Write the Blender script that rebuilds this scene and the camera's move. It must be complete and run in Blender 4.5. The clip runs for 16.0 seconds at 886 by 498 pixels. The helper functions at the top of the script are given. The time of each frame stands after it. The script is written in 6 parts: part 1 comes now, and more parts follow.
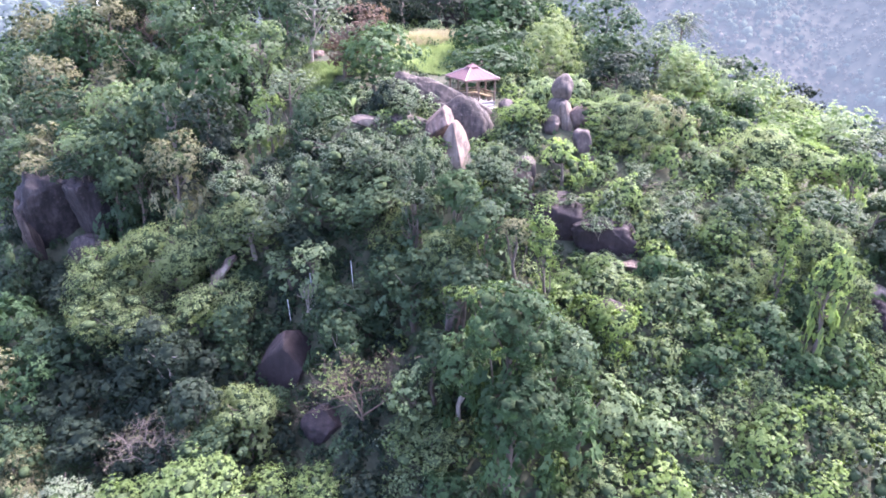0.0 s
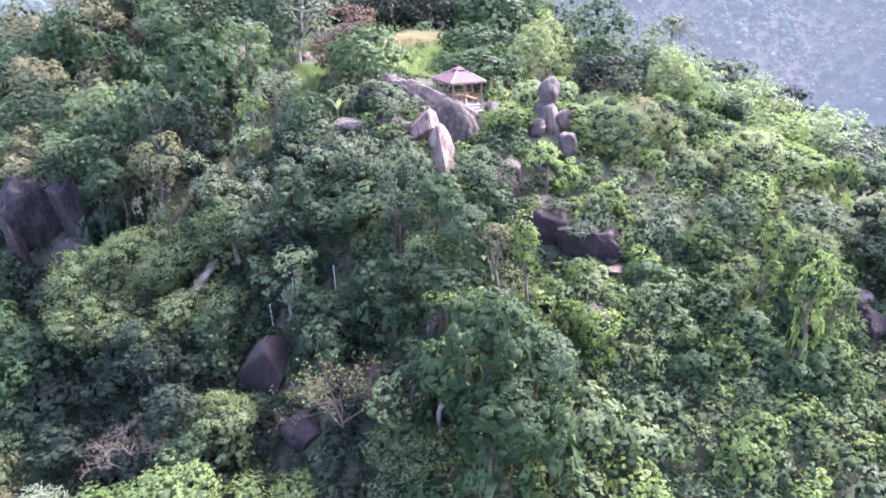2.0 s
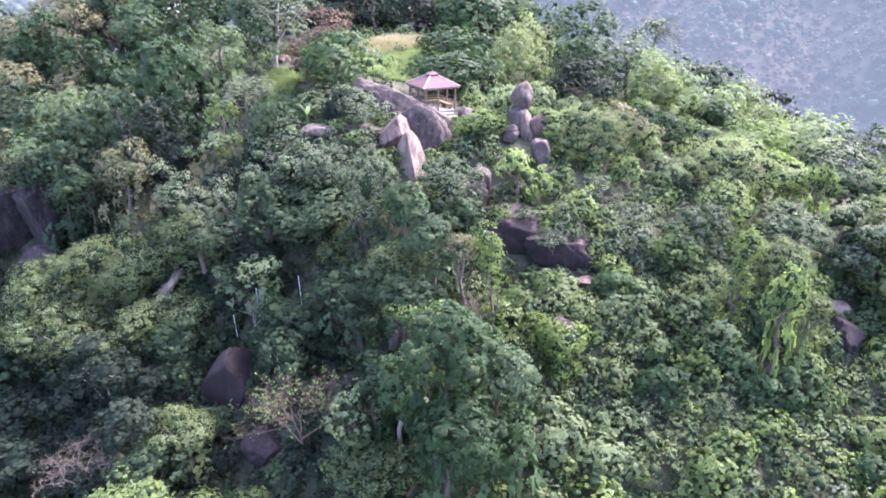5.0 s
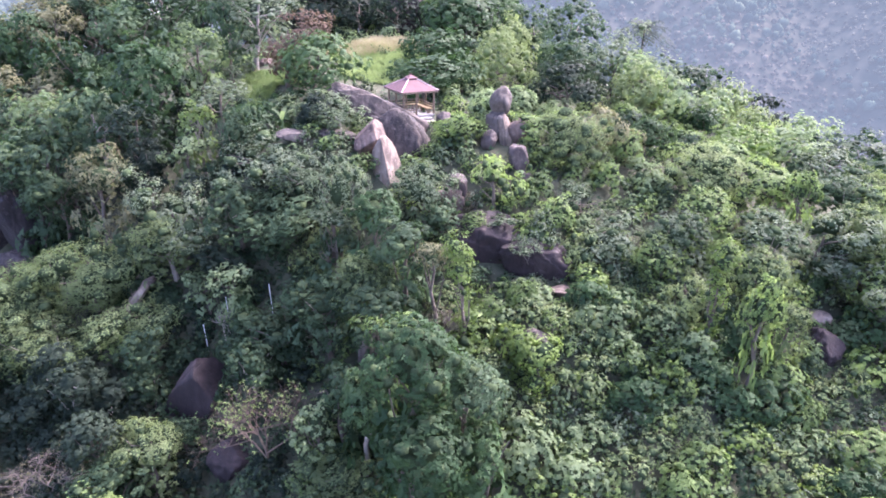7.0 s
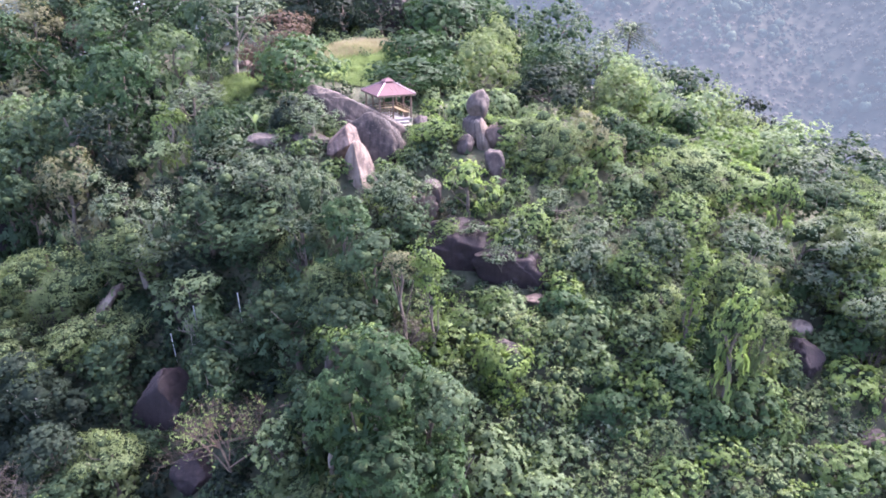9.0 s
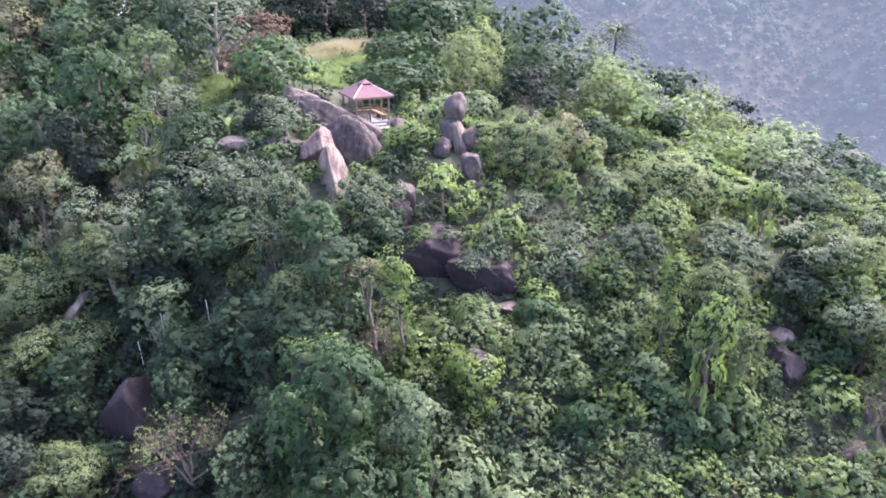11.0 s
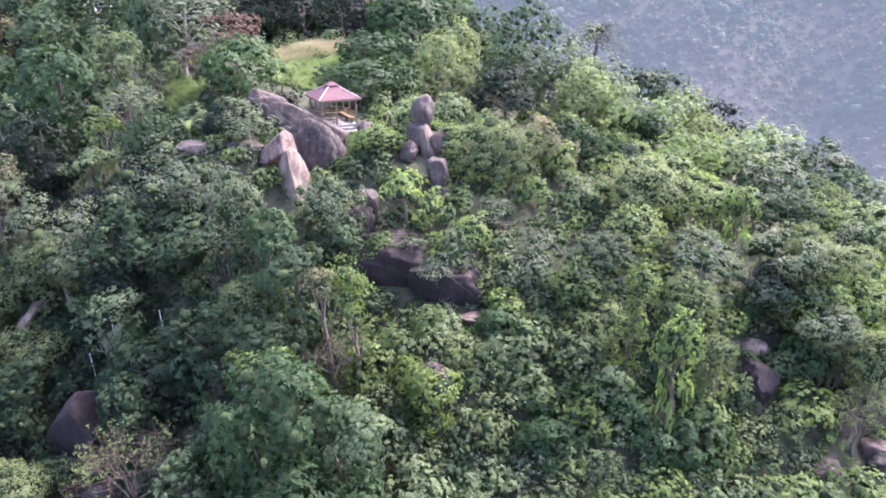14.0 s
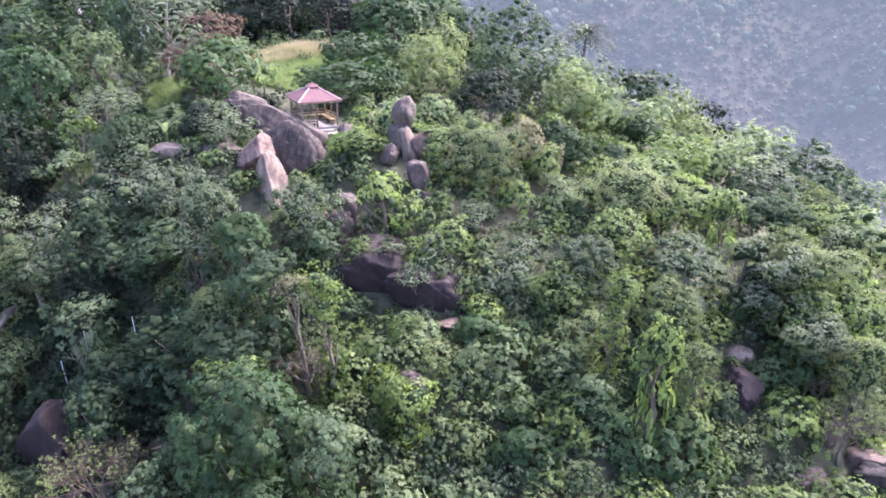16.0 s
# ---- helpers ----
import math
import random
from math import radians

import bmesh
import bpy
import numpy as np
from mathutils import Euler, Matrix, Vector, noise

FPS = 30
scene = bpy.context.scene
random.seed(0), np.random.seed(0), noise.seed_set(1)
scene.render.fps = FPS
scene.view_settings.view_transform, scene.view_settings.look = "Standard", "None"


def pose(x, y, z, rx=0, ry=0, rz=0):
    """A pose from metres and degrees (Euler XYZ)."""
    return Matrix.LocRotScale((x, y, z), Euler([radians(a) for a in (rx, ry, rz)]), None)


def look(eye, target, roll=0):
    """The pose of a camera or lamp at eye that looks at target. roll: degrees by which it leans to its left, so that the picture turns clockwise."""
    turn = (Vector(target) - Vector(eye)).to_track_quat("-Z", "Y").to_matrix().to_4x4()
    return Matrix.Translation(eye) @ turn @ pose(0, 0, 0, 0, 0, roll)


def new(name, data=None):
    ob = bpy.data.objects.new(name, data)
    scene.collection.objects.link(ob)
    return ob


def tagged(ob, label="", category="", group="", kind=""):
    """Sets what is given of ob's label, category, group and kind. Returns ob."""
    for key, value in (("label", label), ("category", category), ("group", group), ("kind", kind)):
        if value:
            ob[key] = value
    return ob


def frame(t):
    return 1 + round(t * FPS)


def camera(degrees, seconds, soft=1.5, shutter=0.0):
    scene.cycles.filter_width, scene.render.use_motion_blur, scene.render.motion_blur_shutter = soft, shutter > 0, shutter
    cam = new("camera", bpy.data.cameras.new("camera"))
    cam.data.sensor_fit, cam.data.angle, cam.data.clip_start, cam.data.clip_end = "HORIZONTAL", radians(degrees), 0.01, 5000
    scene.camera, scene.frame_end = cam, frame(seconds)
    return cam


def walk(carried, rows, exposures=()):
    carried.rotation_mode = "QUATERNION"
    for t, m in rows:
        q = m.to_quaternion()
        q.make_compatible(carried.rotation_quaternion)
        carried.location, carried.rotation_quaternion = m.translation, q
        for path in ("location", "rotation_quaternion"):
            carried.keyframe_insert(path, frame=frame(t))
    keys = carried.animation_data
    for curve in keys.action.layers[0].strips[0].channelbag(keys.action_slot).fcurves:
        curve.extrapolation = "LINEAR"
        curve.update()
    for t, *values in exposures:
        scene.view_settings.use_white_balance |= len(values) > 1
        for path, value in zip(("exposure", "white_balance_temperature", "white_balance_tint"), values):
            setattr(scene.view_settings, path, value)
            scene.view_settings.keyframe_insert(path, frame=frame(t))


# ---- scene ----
cam = camera(66.6, 16.0, soft=1.78)
METRES, EYE, TILT, LEAN, TURN = 16.0, 60.0, -22.0, 0.0, 0.0
ROWS = [
    (0.0, 0.0, 0.0, 0.0, -0.0, 0.0, 0.0),
    (0.5, 0.0153, 0.0062, 0.0029, -0.04, 0.02, -0.0),
    (1.0, 0.0327, 0.0135, 0.0084, -0.07, 0.02, -0.02),
    (1.5, 0.0529, 0.0215, 0.0147, -0.1, 0.03, -0.03),
    (2.0, 0.0738, 0.0305, 0.0205, -0.14, 0.04, -0.03),
    (2.5, 0.0969, 0.0405, 0.0274, -0.17, 0.01, 0.01),
    (3.0, 0.1213, 0.0512, 0.0347, -0.19, 0.01, -0.0),
    (3.5, 0.1472, 0.0631, 0.0432, -0.19, 0.01, -0.01),
    (4.0, 0.1746, 0.0757, 0.0513, -0.17, 0.03, -0.03),
    (6.5, 0.3284, 0.1525, 0.0976, -0.09, 0.05, -0.1),
    (7.0, 0.3615, 0.1702, 0.1083, -0.08, 0.04, -0.12),
    (7.5, 0.3936, 0.188, 0.1172, -0.09, 0.07, -0.14),
    (8.0, 0.4258, 0.2051, 0.1263, -0.09, 0.07, -0.15),
    (8.5, 0.4563, 0.2227, 0.1348, -0.12, 0.07, -0.12),
    (9.0, 0.4869, 0.2404, 0.1423, -0.13, 0.06, -0.15),
    (11.5, 0.6348, 0.329, 0.1747, -0.18, 0.11, -0.14),
    (12.0, 0.6617, 0.3466, 0.1803, -0.2, 0.11, -0.13),
    (12.5, 0.6883, 0.3641, 0.1861, -0.21, 0.09, -0.13),
    (13.0, 0.7149, 0.3816, 0.1922, -0.22, 0.12, -0.13),
    (13.5, 0.7408, 0.3997, 0.1974, -0.26, 0.14, -0.15),
    (14.0, 0.7662, 0.4177, 0.2035, -0.29, 0.15, -0.13),
    (14.5, 0.7896, 0.4347, 0.2088, -0.35, 0.18, -0.15),
    (15.0, 0.8117, 0.4506, 0.2142, -0.39, 0.2, -0.14),
    (15.5, 0.8301, 0.4654, 0.2183, -0.43, 0.23, -0.13),
    (16.0, 0.8459, 0.4777, 0.2211, -0.5, 0.23, -0.09),
]
walk(cam, [(t, pose(0, 0, EYE, TILT, LEAN, TURN) @ pose(METRES * x, METRES * y, METRES * z, 90 + pitch, roll, yaw)) for t, x, y, z, yaw, pitch, roll in ROWS],
     exposures=[(0.0, 2.48, 5920, 32.5), (8.0, 2.13, 5960, 31.5), (16.0, 1.99, 6060, 30.5)])

# ---- world, sun ----
SUN_SIDE, SUN_UP = 52.0, 50.0          # degrees right of the y axis, degrees above the horizon
world = bpy.data.worlds.new("sky")
scene.world = world
world.use_nodes = True
sky = world.node_tree.nodes.new("ShaderNodeTexSky")
sky.sky_type, sky.sun_disc = "NISHITA", False
sky.sun_elevation, sky.sun_rotation = radians(SUN_UP), radians(SUN_SIDE % 360)
sky.air_density, sky.dust_density = 0.85, 4.5
world.node_tree.links.new(sky.outputs[0], world.node_tree.nodes["Background"].inputs[0])
world.node_tree.nodes["Background"].inputs[1].default_value = 0.31
toward_sun = Vector((math.sin(radians(SUN_SIDE)) * math.cos(radians(SUN_UP)), math.cos(radians(SUN_SIDE)) * math.cos(radians(SUN_UP)), math.sin(radians(SUN_UP))))
sun = new("sun", bpy.data.lights.new("sun", "SUN"))
sun.data.energy, sun.data.angle, sun.data.color = 2.5, radians(2.0), (1.0, 0.955, 0.88)
sun.matrix_world = look(toward_sun * 300 + Vector((0, 60, 40)), (0, 60, 40))


# ---- materials ----
def material(name):
    m = bpy.data.materials.new(name)
    m.use_nodes = True
    t = m.node_tree
    t.nodes.clear()
    return m, t, t.links.new, t.nodes.new("ShaderNodeOutputMaterial")


def node(t, kind, **values):
    n = t.nodes.new(kind)
    for k, v in values.items():
        n.inputs[k.replace("_", " ")].default_value = v
    return n


def ramp(t, *stops):
    n = t.nodes.new("ShaderNodeValToRGB")
    e = n.color_ramp.elements
    while len(e) < len(stops):
        e.new(0.5)
    for s, (p, c) in zip(e, stops):
        s.position, s.color = p, (*c, 1)
    return n


def foliage(name, dark, mid, light, gloss=0.42, glow=0.35, spread=0.5, fresh=0.72, shine=0.16, lift=(1.24, 1.24, 1.28)):
    """Leaves: a colour of its own for each leaf, each plant, and patches of older growth; light passes through them."""
    def faded(c):
        grey = 0.3 * c[0] + 0.6 * c[1] + 0.1 * c[2]
        return tuple((fresh * v + (1 - fresh) * grey * k) * e for v, k, e in zip(c, (1.22, 1.0, 1.05), lift))

    dark, mid, light = faded(dark), faded(mid), faded(light)
    m, t, link, out = material(name)
    geo, info = t.nodes.new("ShaderNodeNewGeometry"), t.nodes.new("ShaderNodeObjectInfo")
    coord = t.nodes.new("ShaderNodeTexCoord")
    patch = node(t, "ShaderNodeTexNoise", Scale=0.55, Detail=3.0)
    link(coord.outputs["Object"], patch.inputs["Vector"])
    a = t.nodes.new("ShaderNodeMath")
    a.operation = "MULTIPLY_ADD"
    a.inputs[1].default_value = 0.17
    link(geo.outputs["Random Per Island"], a.inputs[0])
    b = t.nodes.new("ShaderNodeMath")
    b.operation = "MULTIPLY_ADD"
    b.inputs[1].default_value = spread
    link(info.outputs["Random"], b.inputs[0])
    c = t.nodes.new("ShaderNodeMath")
    c.operation = "MULTIPLY_ADD"
    c.inputs[1].default_value, c.inputs[2].default_value = 0.6, -0.2
    link(patch.outputs["Fac"], c.inputs[0])
    link(c.outputs[0], b.inputs[2])
    link(b.outputs[0], a.inputs[2])
    col = ramp(t, (0.0, dark), (0.45, mid), (1.0, light))
    link(a.outputs[0], col.inputs["Fac"])
    p = node(t, "ShaderNodeBsdfPrincipled", Roughness=gloss + 0.12, Specular_IOR_Level=0.6 * shine)
    link(col.outputs[0], p.inputs["Base Color"])
    tr = t.nodes.new("ShaderNodeBsdfTranslucent")
    warm = t.nodes.new("ShaderNodeMix")
    warm.data_type, warm.blend_type = "RGBA", "MULTIPLY"
    warm.inputs[0].default_value = 1.0
    warm.inputs[7].default_value = (1.2, 1.3, 0.9, 1)
    link(col.outputs[0], warm.inputs[6])
    link(warm.outputs[2], tr.inputs["Color"])
    mix = t.nodes.new("ShaderNodeMixShader")
    mix.inputs[0].default_value = glow + 0.14
    link(p.outputs[0], mix.inputs[1])
    link(tr.outputs[0], mix.inputs[2])
    link(mix.outputs[0], out.inputs[0])
    return m


def rocky(name, dark, mid, light, streak=0.6, rough=0.85):
    """Weathered granite: broad tone, grain, dark water streaks down the face, lichen spots."""
    m, t, link, out = material(name)
    coord = t.nodes.new("ShaderNodeTexCoord")
    broad = node(t, "ShaderNodeTexNoise", Scale=0.6, Detail=6.0, Roughness=0.6)
    link(coord.outputs["Object"], broad.inputs["Vector"])
    col = ramp(t, (0.28, dark), (0.5, mid), (0.72, light))
    link(broad.outputs["Fac"], col.inputs["Fac"])
    squash = t.nodes.new("ShaderNodeMapping")
    squash.inputs["Scale"].default_value = (1.6, 1.6, 0.12)
    link(coord.outputs["Object"], squash.inputs["Vector"])
    run = node(t, "ShaderNodeTexNoise", Scale=1.3, Detail=5.0, Distortion=0.5)
    link(squash.outputs[0], run.inputs["Vector"])
    wet = ramp(t, (0.42, (1, 1, 1)), (0.6, (1 - streak, 1 - streak, 1 - streak * 0.95)))
    link(run.outputs["Fac"], wet.inputs["Fac"])
    mul = t.nodes.new("ShaderNodeMix")
    mul.data_type, mul.blend_type = "RGBA", "MULTIPLY"
    mul.inputs[0].default_value = 1.0
    link(col.outputs[0], mul.inputs[6])
    link(wet.outputs[0], mul.inputs[7])
    spots = node(t, "ShaderNodeTexNoise", Scale=5.0, Detail=4.0)
    link(coord.outputs["Object"], spots.inputs["Vector"])
    lichen = ramp(t, (0.6, (0, 0, 0)), (0.68, (0.5, 0.5, 0.5)))
    link(spots.outputs["Fac"], lichen.inputs["Fac"])
    pale = t.nodes.new("ShaderNodeMix")
    pale.data_type = "RGBA"
    pale.inputs[7].default_value = (*light, 1)
    link(lichen.outputs[0], pale.inputs[0])
    link(mul.outputs[2], pale.inputs[6])
    p = node(t, "ShaderNodeBsdfPrincipled", Roughness=rough)
    link(pale.outputs[2], p.inputs["Base Color"])
    grain = node(t, "ShaderNodeTexNoise", Scale=9.0, Detail=8.0)
    link(coord.outputs["Object"], grain.inputs["Vector"])
    bump = node(t, "ShaderNodeBump", Strength=0.5, Distance=0.12)
    link(grain.outputs["Fac"], bump.inputs["Height"])
    link(bump.outputs[0], p.inputs["Normal"])
    link(p.outputs[0], out.inputs[0])
    return m


def plain(name, a, b, rough=0.7, scale=4.0, stretch=(1, 1, 1), bumped=0.2, metal=0.0, shine=0.5):
    """A surface of two close tones with stains and fine relief."""
    m, t, link, out = material(name)
    coord = t.nodes.new("ShaderNodeTexCoord")
    squash = t.nodes.new("ShaderNodeMapping")
    squash.inputs["Scale"].default_value = stretch
    link(coord.outputs["Object"], squash.inputs["Vector"])
    n1 = node(t, "ShaderNodeTexNoise", Scale=scale, Detail=7.0, Roughness=0.65)
    link(squash.outputs[0], n1.inputs["Vector"])
    col = ramp(t, (0.3, a), (0.7, b))
    link(n1.outputs["Fac"], col.inputs["Fac"])
    p = node(t, "ShaderNodeBsdfPrincipled", Roughness=rough, Metallic=metal, Specular_IOR_Level=shine)
    link(col.outputs[0], p.inputs["Base Color"])
    bump = node(t, "ShaderNodeBump", Strength=bumped, Distance=0.05)
    link(n1.outputs["Fac"], bump.inputs["Height"])
    link(bump.outputs[0], p.inputs["Normal"])
    link(p.outputs[0], out.inputs[0])
    return m


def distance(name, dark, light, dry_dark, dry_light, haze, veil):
    """Far woods; haze of hundreds of metres of bright air put in as emission."""
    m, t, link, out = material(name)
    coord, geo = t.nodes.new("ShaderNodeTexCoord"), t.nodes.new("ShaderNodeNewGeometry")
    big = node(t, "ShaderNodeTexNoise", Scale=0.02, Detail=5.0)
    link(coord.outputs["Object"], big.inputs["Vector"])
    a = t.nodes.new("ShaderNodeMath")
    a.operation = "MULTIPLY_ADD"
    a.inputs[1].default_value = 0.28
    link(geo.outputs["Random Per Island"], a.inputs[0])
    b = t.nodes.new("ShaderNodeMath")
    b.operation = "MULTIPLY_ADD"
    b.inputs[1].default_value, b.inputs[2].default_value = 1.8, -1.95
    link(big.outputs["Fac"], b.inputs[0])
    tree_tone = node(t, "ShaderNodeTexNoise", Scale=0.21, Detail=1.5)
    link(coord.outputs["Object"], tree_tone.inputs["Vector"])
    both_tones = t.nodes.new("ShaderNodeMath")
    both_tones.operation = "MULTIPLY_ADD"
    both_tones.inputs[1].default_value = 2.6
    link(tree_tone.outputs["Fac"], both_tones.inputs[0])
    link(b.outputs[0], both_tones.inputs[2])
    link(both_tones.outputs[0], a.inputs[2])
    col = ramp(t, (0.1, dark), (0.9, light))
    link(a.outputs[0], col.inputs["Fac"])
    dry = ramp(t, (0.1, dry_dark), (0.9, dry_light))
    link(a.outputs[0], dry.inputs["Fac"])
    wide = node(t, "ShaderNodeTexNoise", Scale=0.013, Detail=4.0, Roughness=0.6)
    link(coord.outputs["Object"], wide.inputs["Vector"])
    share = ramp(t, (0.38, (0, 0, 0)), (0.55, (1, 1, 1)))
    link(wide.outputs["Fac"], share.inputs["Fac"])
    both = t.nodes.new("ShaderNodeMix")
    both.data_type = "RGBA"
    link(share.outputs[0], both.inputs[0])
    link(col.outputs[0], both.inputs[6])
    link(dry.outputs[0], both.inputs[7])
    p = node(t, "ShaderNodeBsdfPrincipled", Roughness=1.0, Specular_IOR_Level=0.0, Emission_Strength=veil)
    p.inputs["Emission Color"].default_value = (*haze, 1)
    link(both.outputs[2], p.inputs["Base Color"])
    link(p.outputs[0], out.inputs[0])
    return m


SUNNY = (1.25, 1.26, 1.13)
LEAF = {
    "mango": foliage("blue_green_leaves", (0.0125, 0.031, 0.0125), (0.036, 0.071, 0.027), (0.104, 0.157, 0.064), 0.46, 0.2, 0.46, 0.92, 0.2, lift=(1.07, 1.1, 1.1)),
    "dark": foliage("deep_green_leaves", (0.013, 0.031, 0.0155), (0.0335, 0.069, 0.031), (0.084, 0.139, 0.058), 0.42, 0.28, 0.5, 0.8, lift=(1.07, 1.1, 1.12)),
    "feather": foliage("yellow_green_leaves", (0.057, 0.095, 0.034), (0.11, 0.165, 0.061), (0.172, 0.241, 0.097), 0.5, 0.4, lift=SUNNY),
    "grey": foliage("grey_green_leaves", (0.047, 0.076, 0.041), (0.093, 0.138, 0.071), (0.15, 0.202, 0.111), 0.46, 0.3),
    "light": foliage("light_green_leaves", (0.055, 0.1, 0.045), (0.115, 0.185, 0.085), (0.19, 0.275, 0.14), 0.45, 0.4, lift=SUNNY),
    "bright": foliage("bright_green_leaves", (0.058, 0.101, 0.033), (0.122, 0.19, 0.062), (0.2, 0.277, 0.105), 0.38, 0.4, 0.4, 0.82, 0.2, lift=(1.15, 1.17, 1.02)),
    "olive": foliage("olive_leaves", (0.06, 0.068, 0.034), (0.113, 0.122, 0.064), (0.182, 0.189, 0.108), 0.55, 0.3, lift=SUNNY),
    "brown": foliage("withered_leaves", (0.056, 0.038, 0.028), (0.1, 0.073, 0.056), (0.16, 0.122, 0.096), 0.6, 0.25, 0.3, 0.95),
    # conifer: near-black evergreen tone, also paints shade in gully and tree gaps
    "conifer": foliage("shade_dark_green_leaves", (0.008, 0.018, 0.011), (0.017, 0.036, 0.02), (0.038, 0.066, 0.034), 0.5, 0.2, lift=(0.95, 0.98, 1.0)),
    "vine": foliage("vine_leaves", (0.064, 0.108, 0.028), (0.138, 0.206, 0.058), (0.225, 0.3, 0.1), 0.36, 0.42, 0.4, 0.87, 0.26, lift=SUNNY),
}
# crown cores: inner twigs and leaves, darkened for the shade between leaves
INNER = plain("shaded_twigs_and_leaves", (0.024, 0.036, 0.019), (0.056, 0.078, 0.039), 1.0, 7.0, (1, 1, 1), 1.0, 0.0, 0.0)
BARK = plain("bark", (0.06, 0.047, 0.038), (0.14, 0.115, 0.09), 0.85, 3.0, (3, 3, 0.6), 0.5)
PALE_BARK = plain("pale_bark", (0.17, 0.145, 0.125), (0.33, 0.29, 0.25), 0.8, 3.0, (3, 3, 0.6), 0.4)
TWIG = plain("grey_brown_twigs", (0.078, 0.063, 0.052), (0.165, 0.138, 0.116), 0.85, 3.0, (3, 3, 0.6), 0.4)
FAN_TWIG = plain("brown_twigs", (0.05, 0.036, 0.026), (0.11, 0.08, 0.058), 0.85, 3.0, (3, 3, 0.6), 0.4)
ROCK = {
    "grey": rocky("grey_granite", (0.044, 0.032, 0.027), (0.08, 0.06, 0.05), (0.17, 0.135, 0.11), 0.65),
    "dark": rocky("dark_granite", (0.03, 0.022, 0.021), (0.057, 0.041, 0.038), (0.115, 0.09, 0.08), 0.5),
    # black, maroon: dark granite with the shade of hollow, cliff and gully painted in
    "black": rocky("shaded_black_granite", (0.012, 0.0085, 0.0092), (0.026, 0.0195, 0.0205), (0.068, 0.056, 0.055), 0.7),
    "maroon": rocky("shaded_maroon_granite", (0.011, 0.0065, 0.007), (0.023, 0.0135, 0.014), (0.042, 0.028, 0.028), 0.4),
    "slate": rocky("slate_grey_granite", (0.026, 0.0188, 0.0165), (0.048, 0.0348, 0.03), (0.108, 0.084, 0.07), 0.7),
    "pink": rocky("pink_granite", (0.06, 0.038, 0.031), (0.104, 0.068, 0.055), (0.21, 0.152, 0.124), 0.55),
    "pale": rocky("pale_granite", (0.12, 0.084, 0.065), (0.2, 0.148, 0.116), (0.35, 0.275, 0.22), 0.5),
    "earth": rocky("red_earth", (0.066, 0.045, 0.036), (0.106, 0.074, 0.06), (0.16, 0.12, 0.1), 0.2),
}
SOIL = plain("leaf_litter_and_soil", (0.02, 0.026, 0.012), (0.068, 0.07, 0.04), 0.95, 1.6, (1, 1, 1), 0.6)
STRAW = foliage("dry_grass", (0.17, 0.14, 0.09), (0.29, 0.25, 0.17), (0.41, 0.36, 0.26), 0.7, 0.2, lift=(0.9, 0.93, 0.86))
GRASS = foliage("green_grass", (0.078, 0.114, 0.044), (0.138, 0.185, 0.078), (0.22, 0.262, 0.125), 0.6, 0.4, 0.5, 0.86, lift=(1.05, 1.12, 1.1))
# far slopes: a bluish glow in the material stands in for haze
FAR_WOOD = distance("hazed_distant_woods", (0.012, 0.022, 0.02), (0.055, 0.074, 0.052), (0.012, 0.02, 0.018), (0.058, 0.07, 0.048), (0.322, 0.402, 0.488), 0.18)
FAR_SCRUB = distance("hazed_distant_scrub", (0.015, 0.022, 0.018), (0.06, 0.068, 0.051), (0.026, 0.024, 0.02), (0.086, 0.073, 0.057), (0.33, 0.398, 0.478), 0.18)
FAR_SOIL = distance("hazed_distant_slope", (0.012, 0.016, 0.013), (0.03, 0.03, 0.024), (0.018, 0.018, 0.014), (0.046, 0.042, 0.032), (0.322, 0.402, 0.488), 0.18)
ROOF_RED = plain("red_sheet_roof", (0.07, 0.029, 0.034), (0.098, 0.044, 0.05), 0.85, 1.5, (1, 1, 1), 0.05)
RIDGE = plain("faded_ridge_sheet", (0.36, 0.24, 0.24), (0.46, 0.34, 0.33), 0.5, 2.0)
TIMBER = plain("weathered_timber", (0.1, 0.064, 0.042), (0.2, 0.14, 0.096), 0.75, 5.0, (4, 4, 0.7), 0.3)
YELLOW_WOOD = plain("yellowed_timber", (0.22, 0.16, 0.08), (0.34, 0.26, 0.14), 0.7, 5.0, (4, 4, 0.7), 0.3)
CONCRETE = plain("pale_concrete", (0.2, 0.18, 0.165), (0.31, 0.285, 0.26), 0.85, 3.0)
POST_WHITE = plain("whitewashed_post", (0.42, 0.43, 0.43), (0.6, 0.61, 0.61), 0.6, 6.0)


# ---- the lie of the land ----
def smooth(a, b, v):
    s = np.clip((v - a) / (b - a), 0, 1)
    return s * s * (3 - 2 * s)


def mound(x, y, cx, cy, sx, sy, top):
    return top * np.exp(-0.5 * (((x - cx) / sx) ** 2 + ((y - cy) / sy) ** 2))


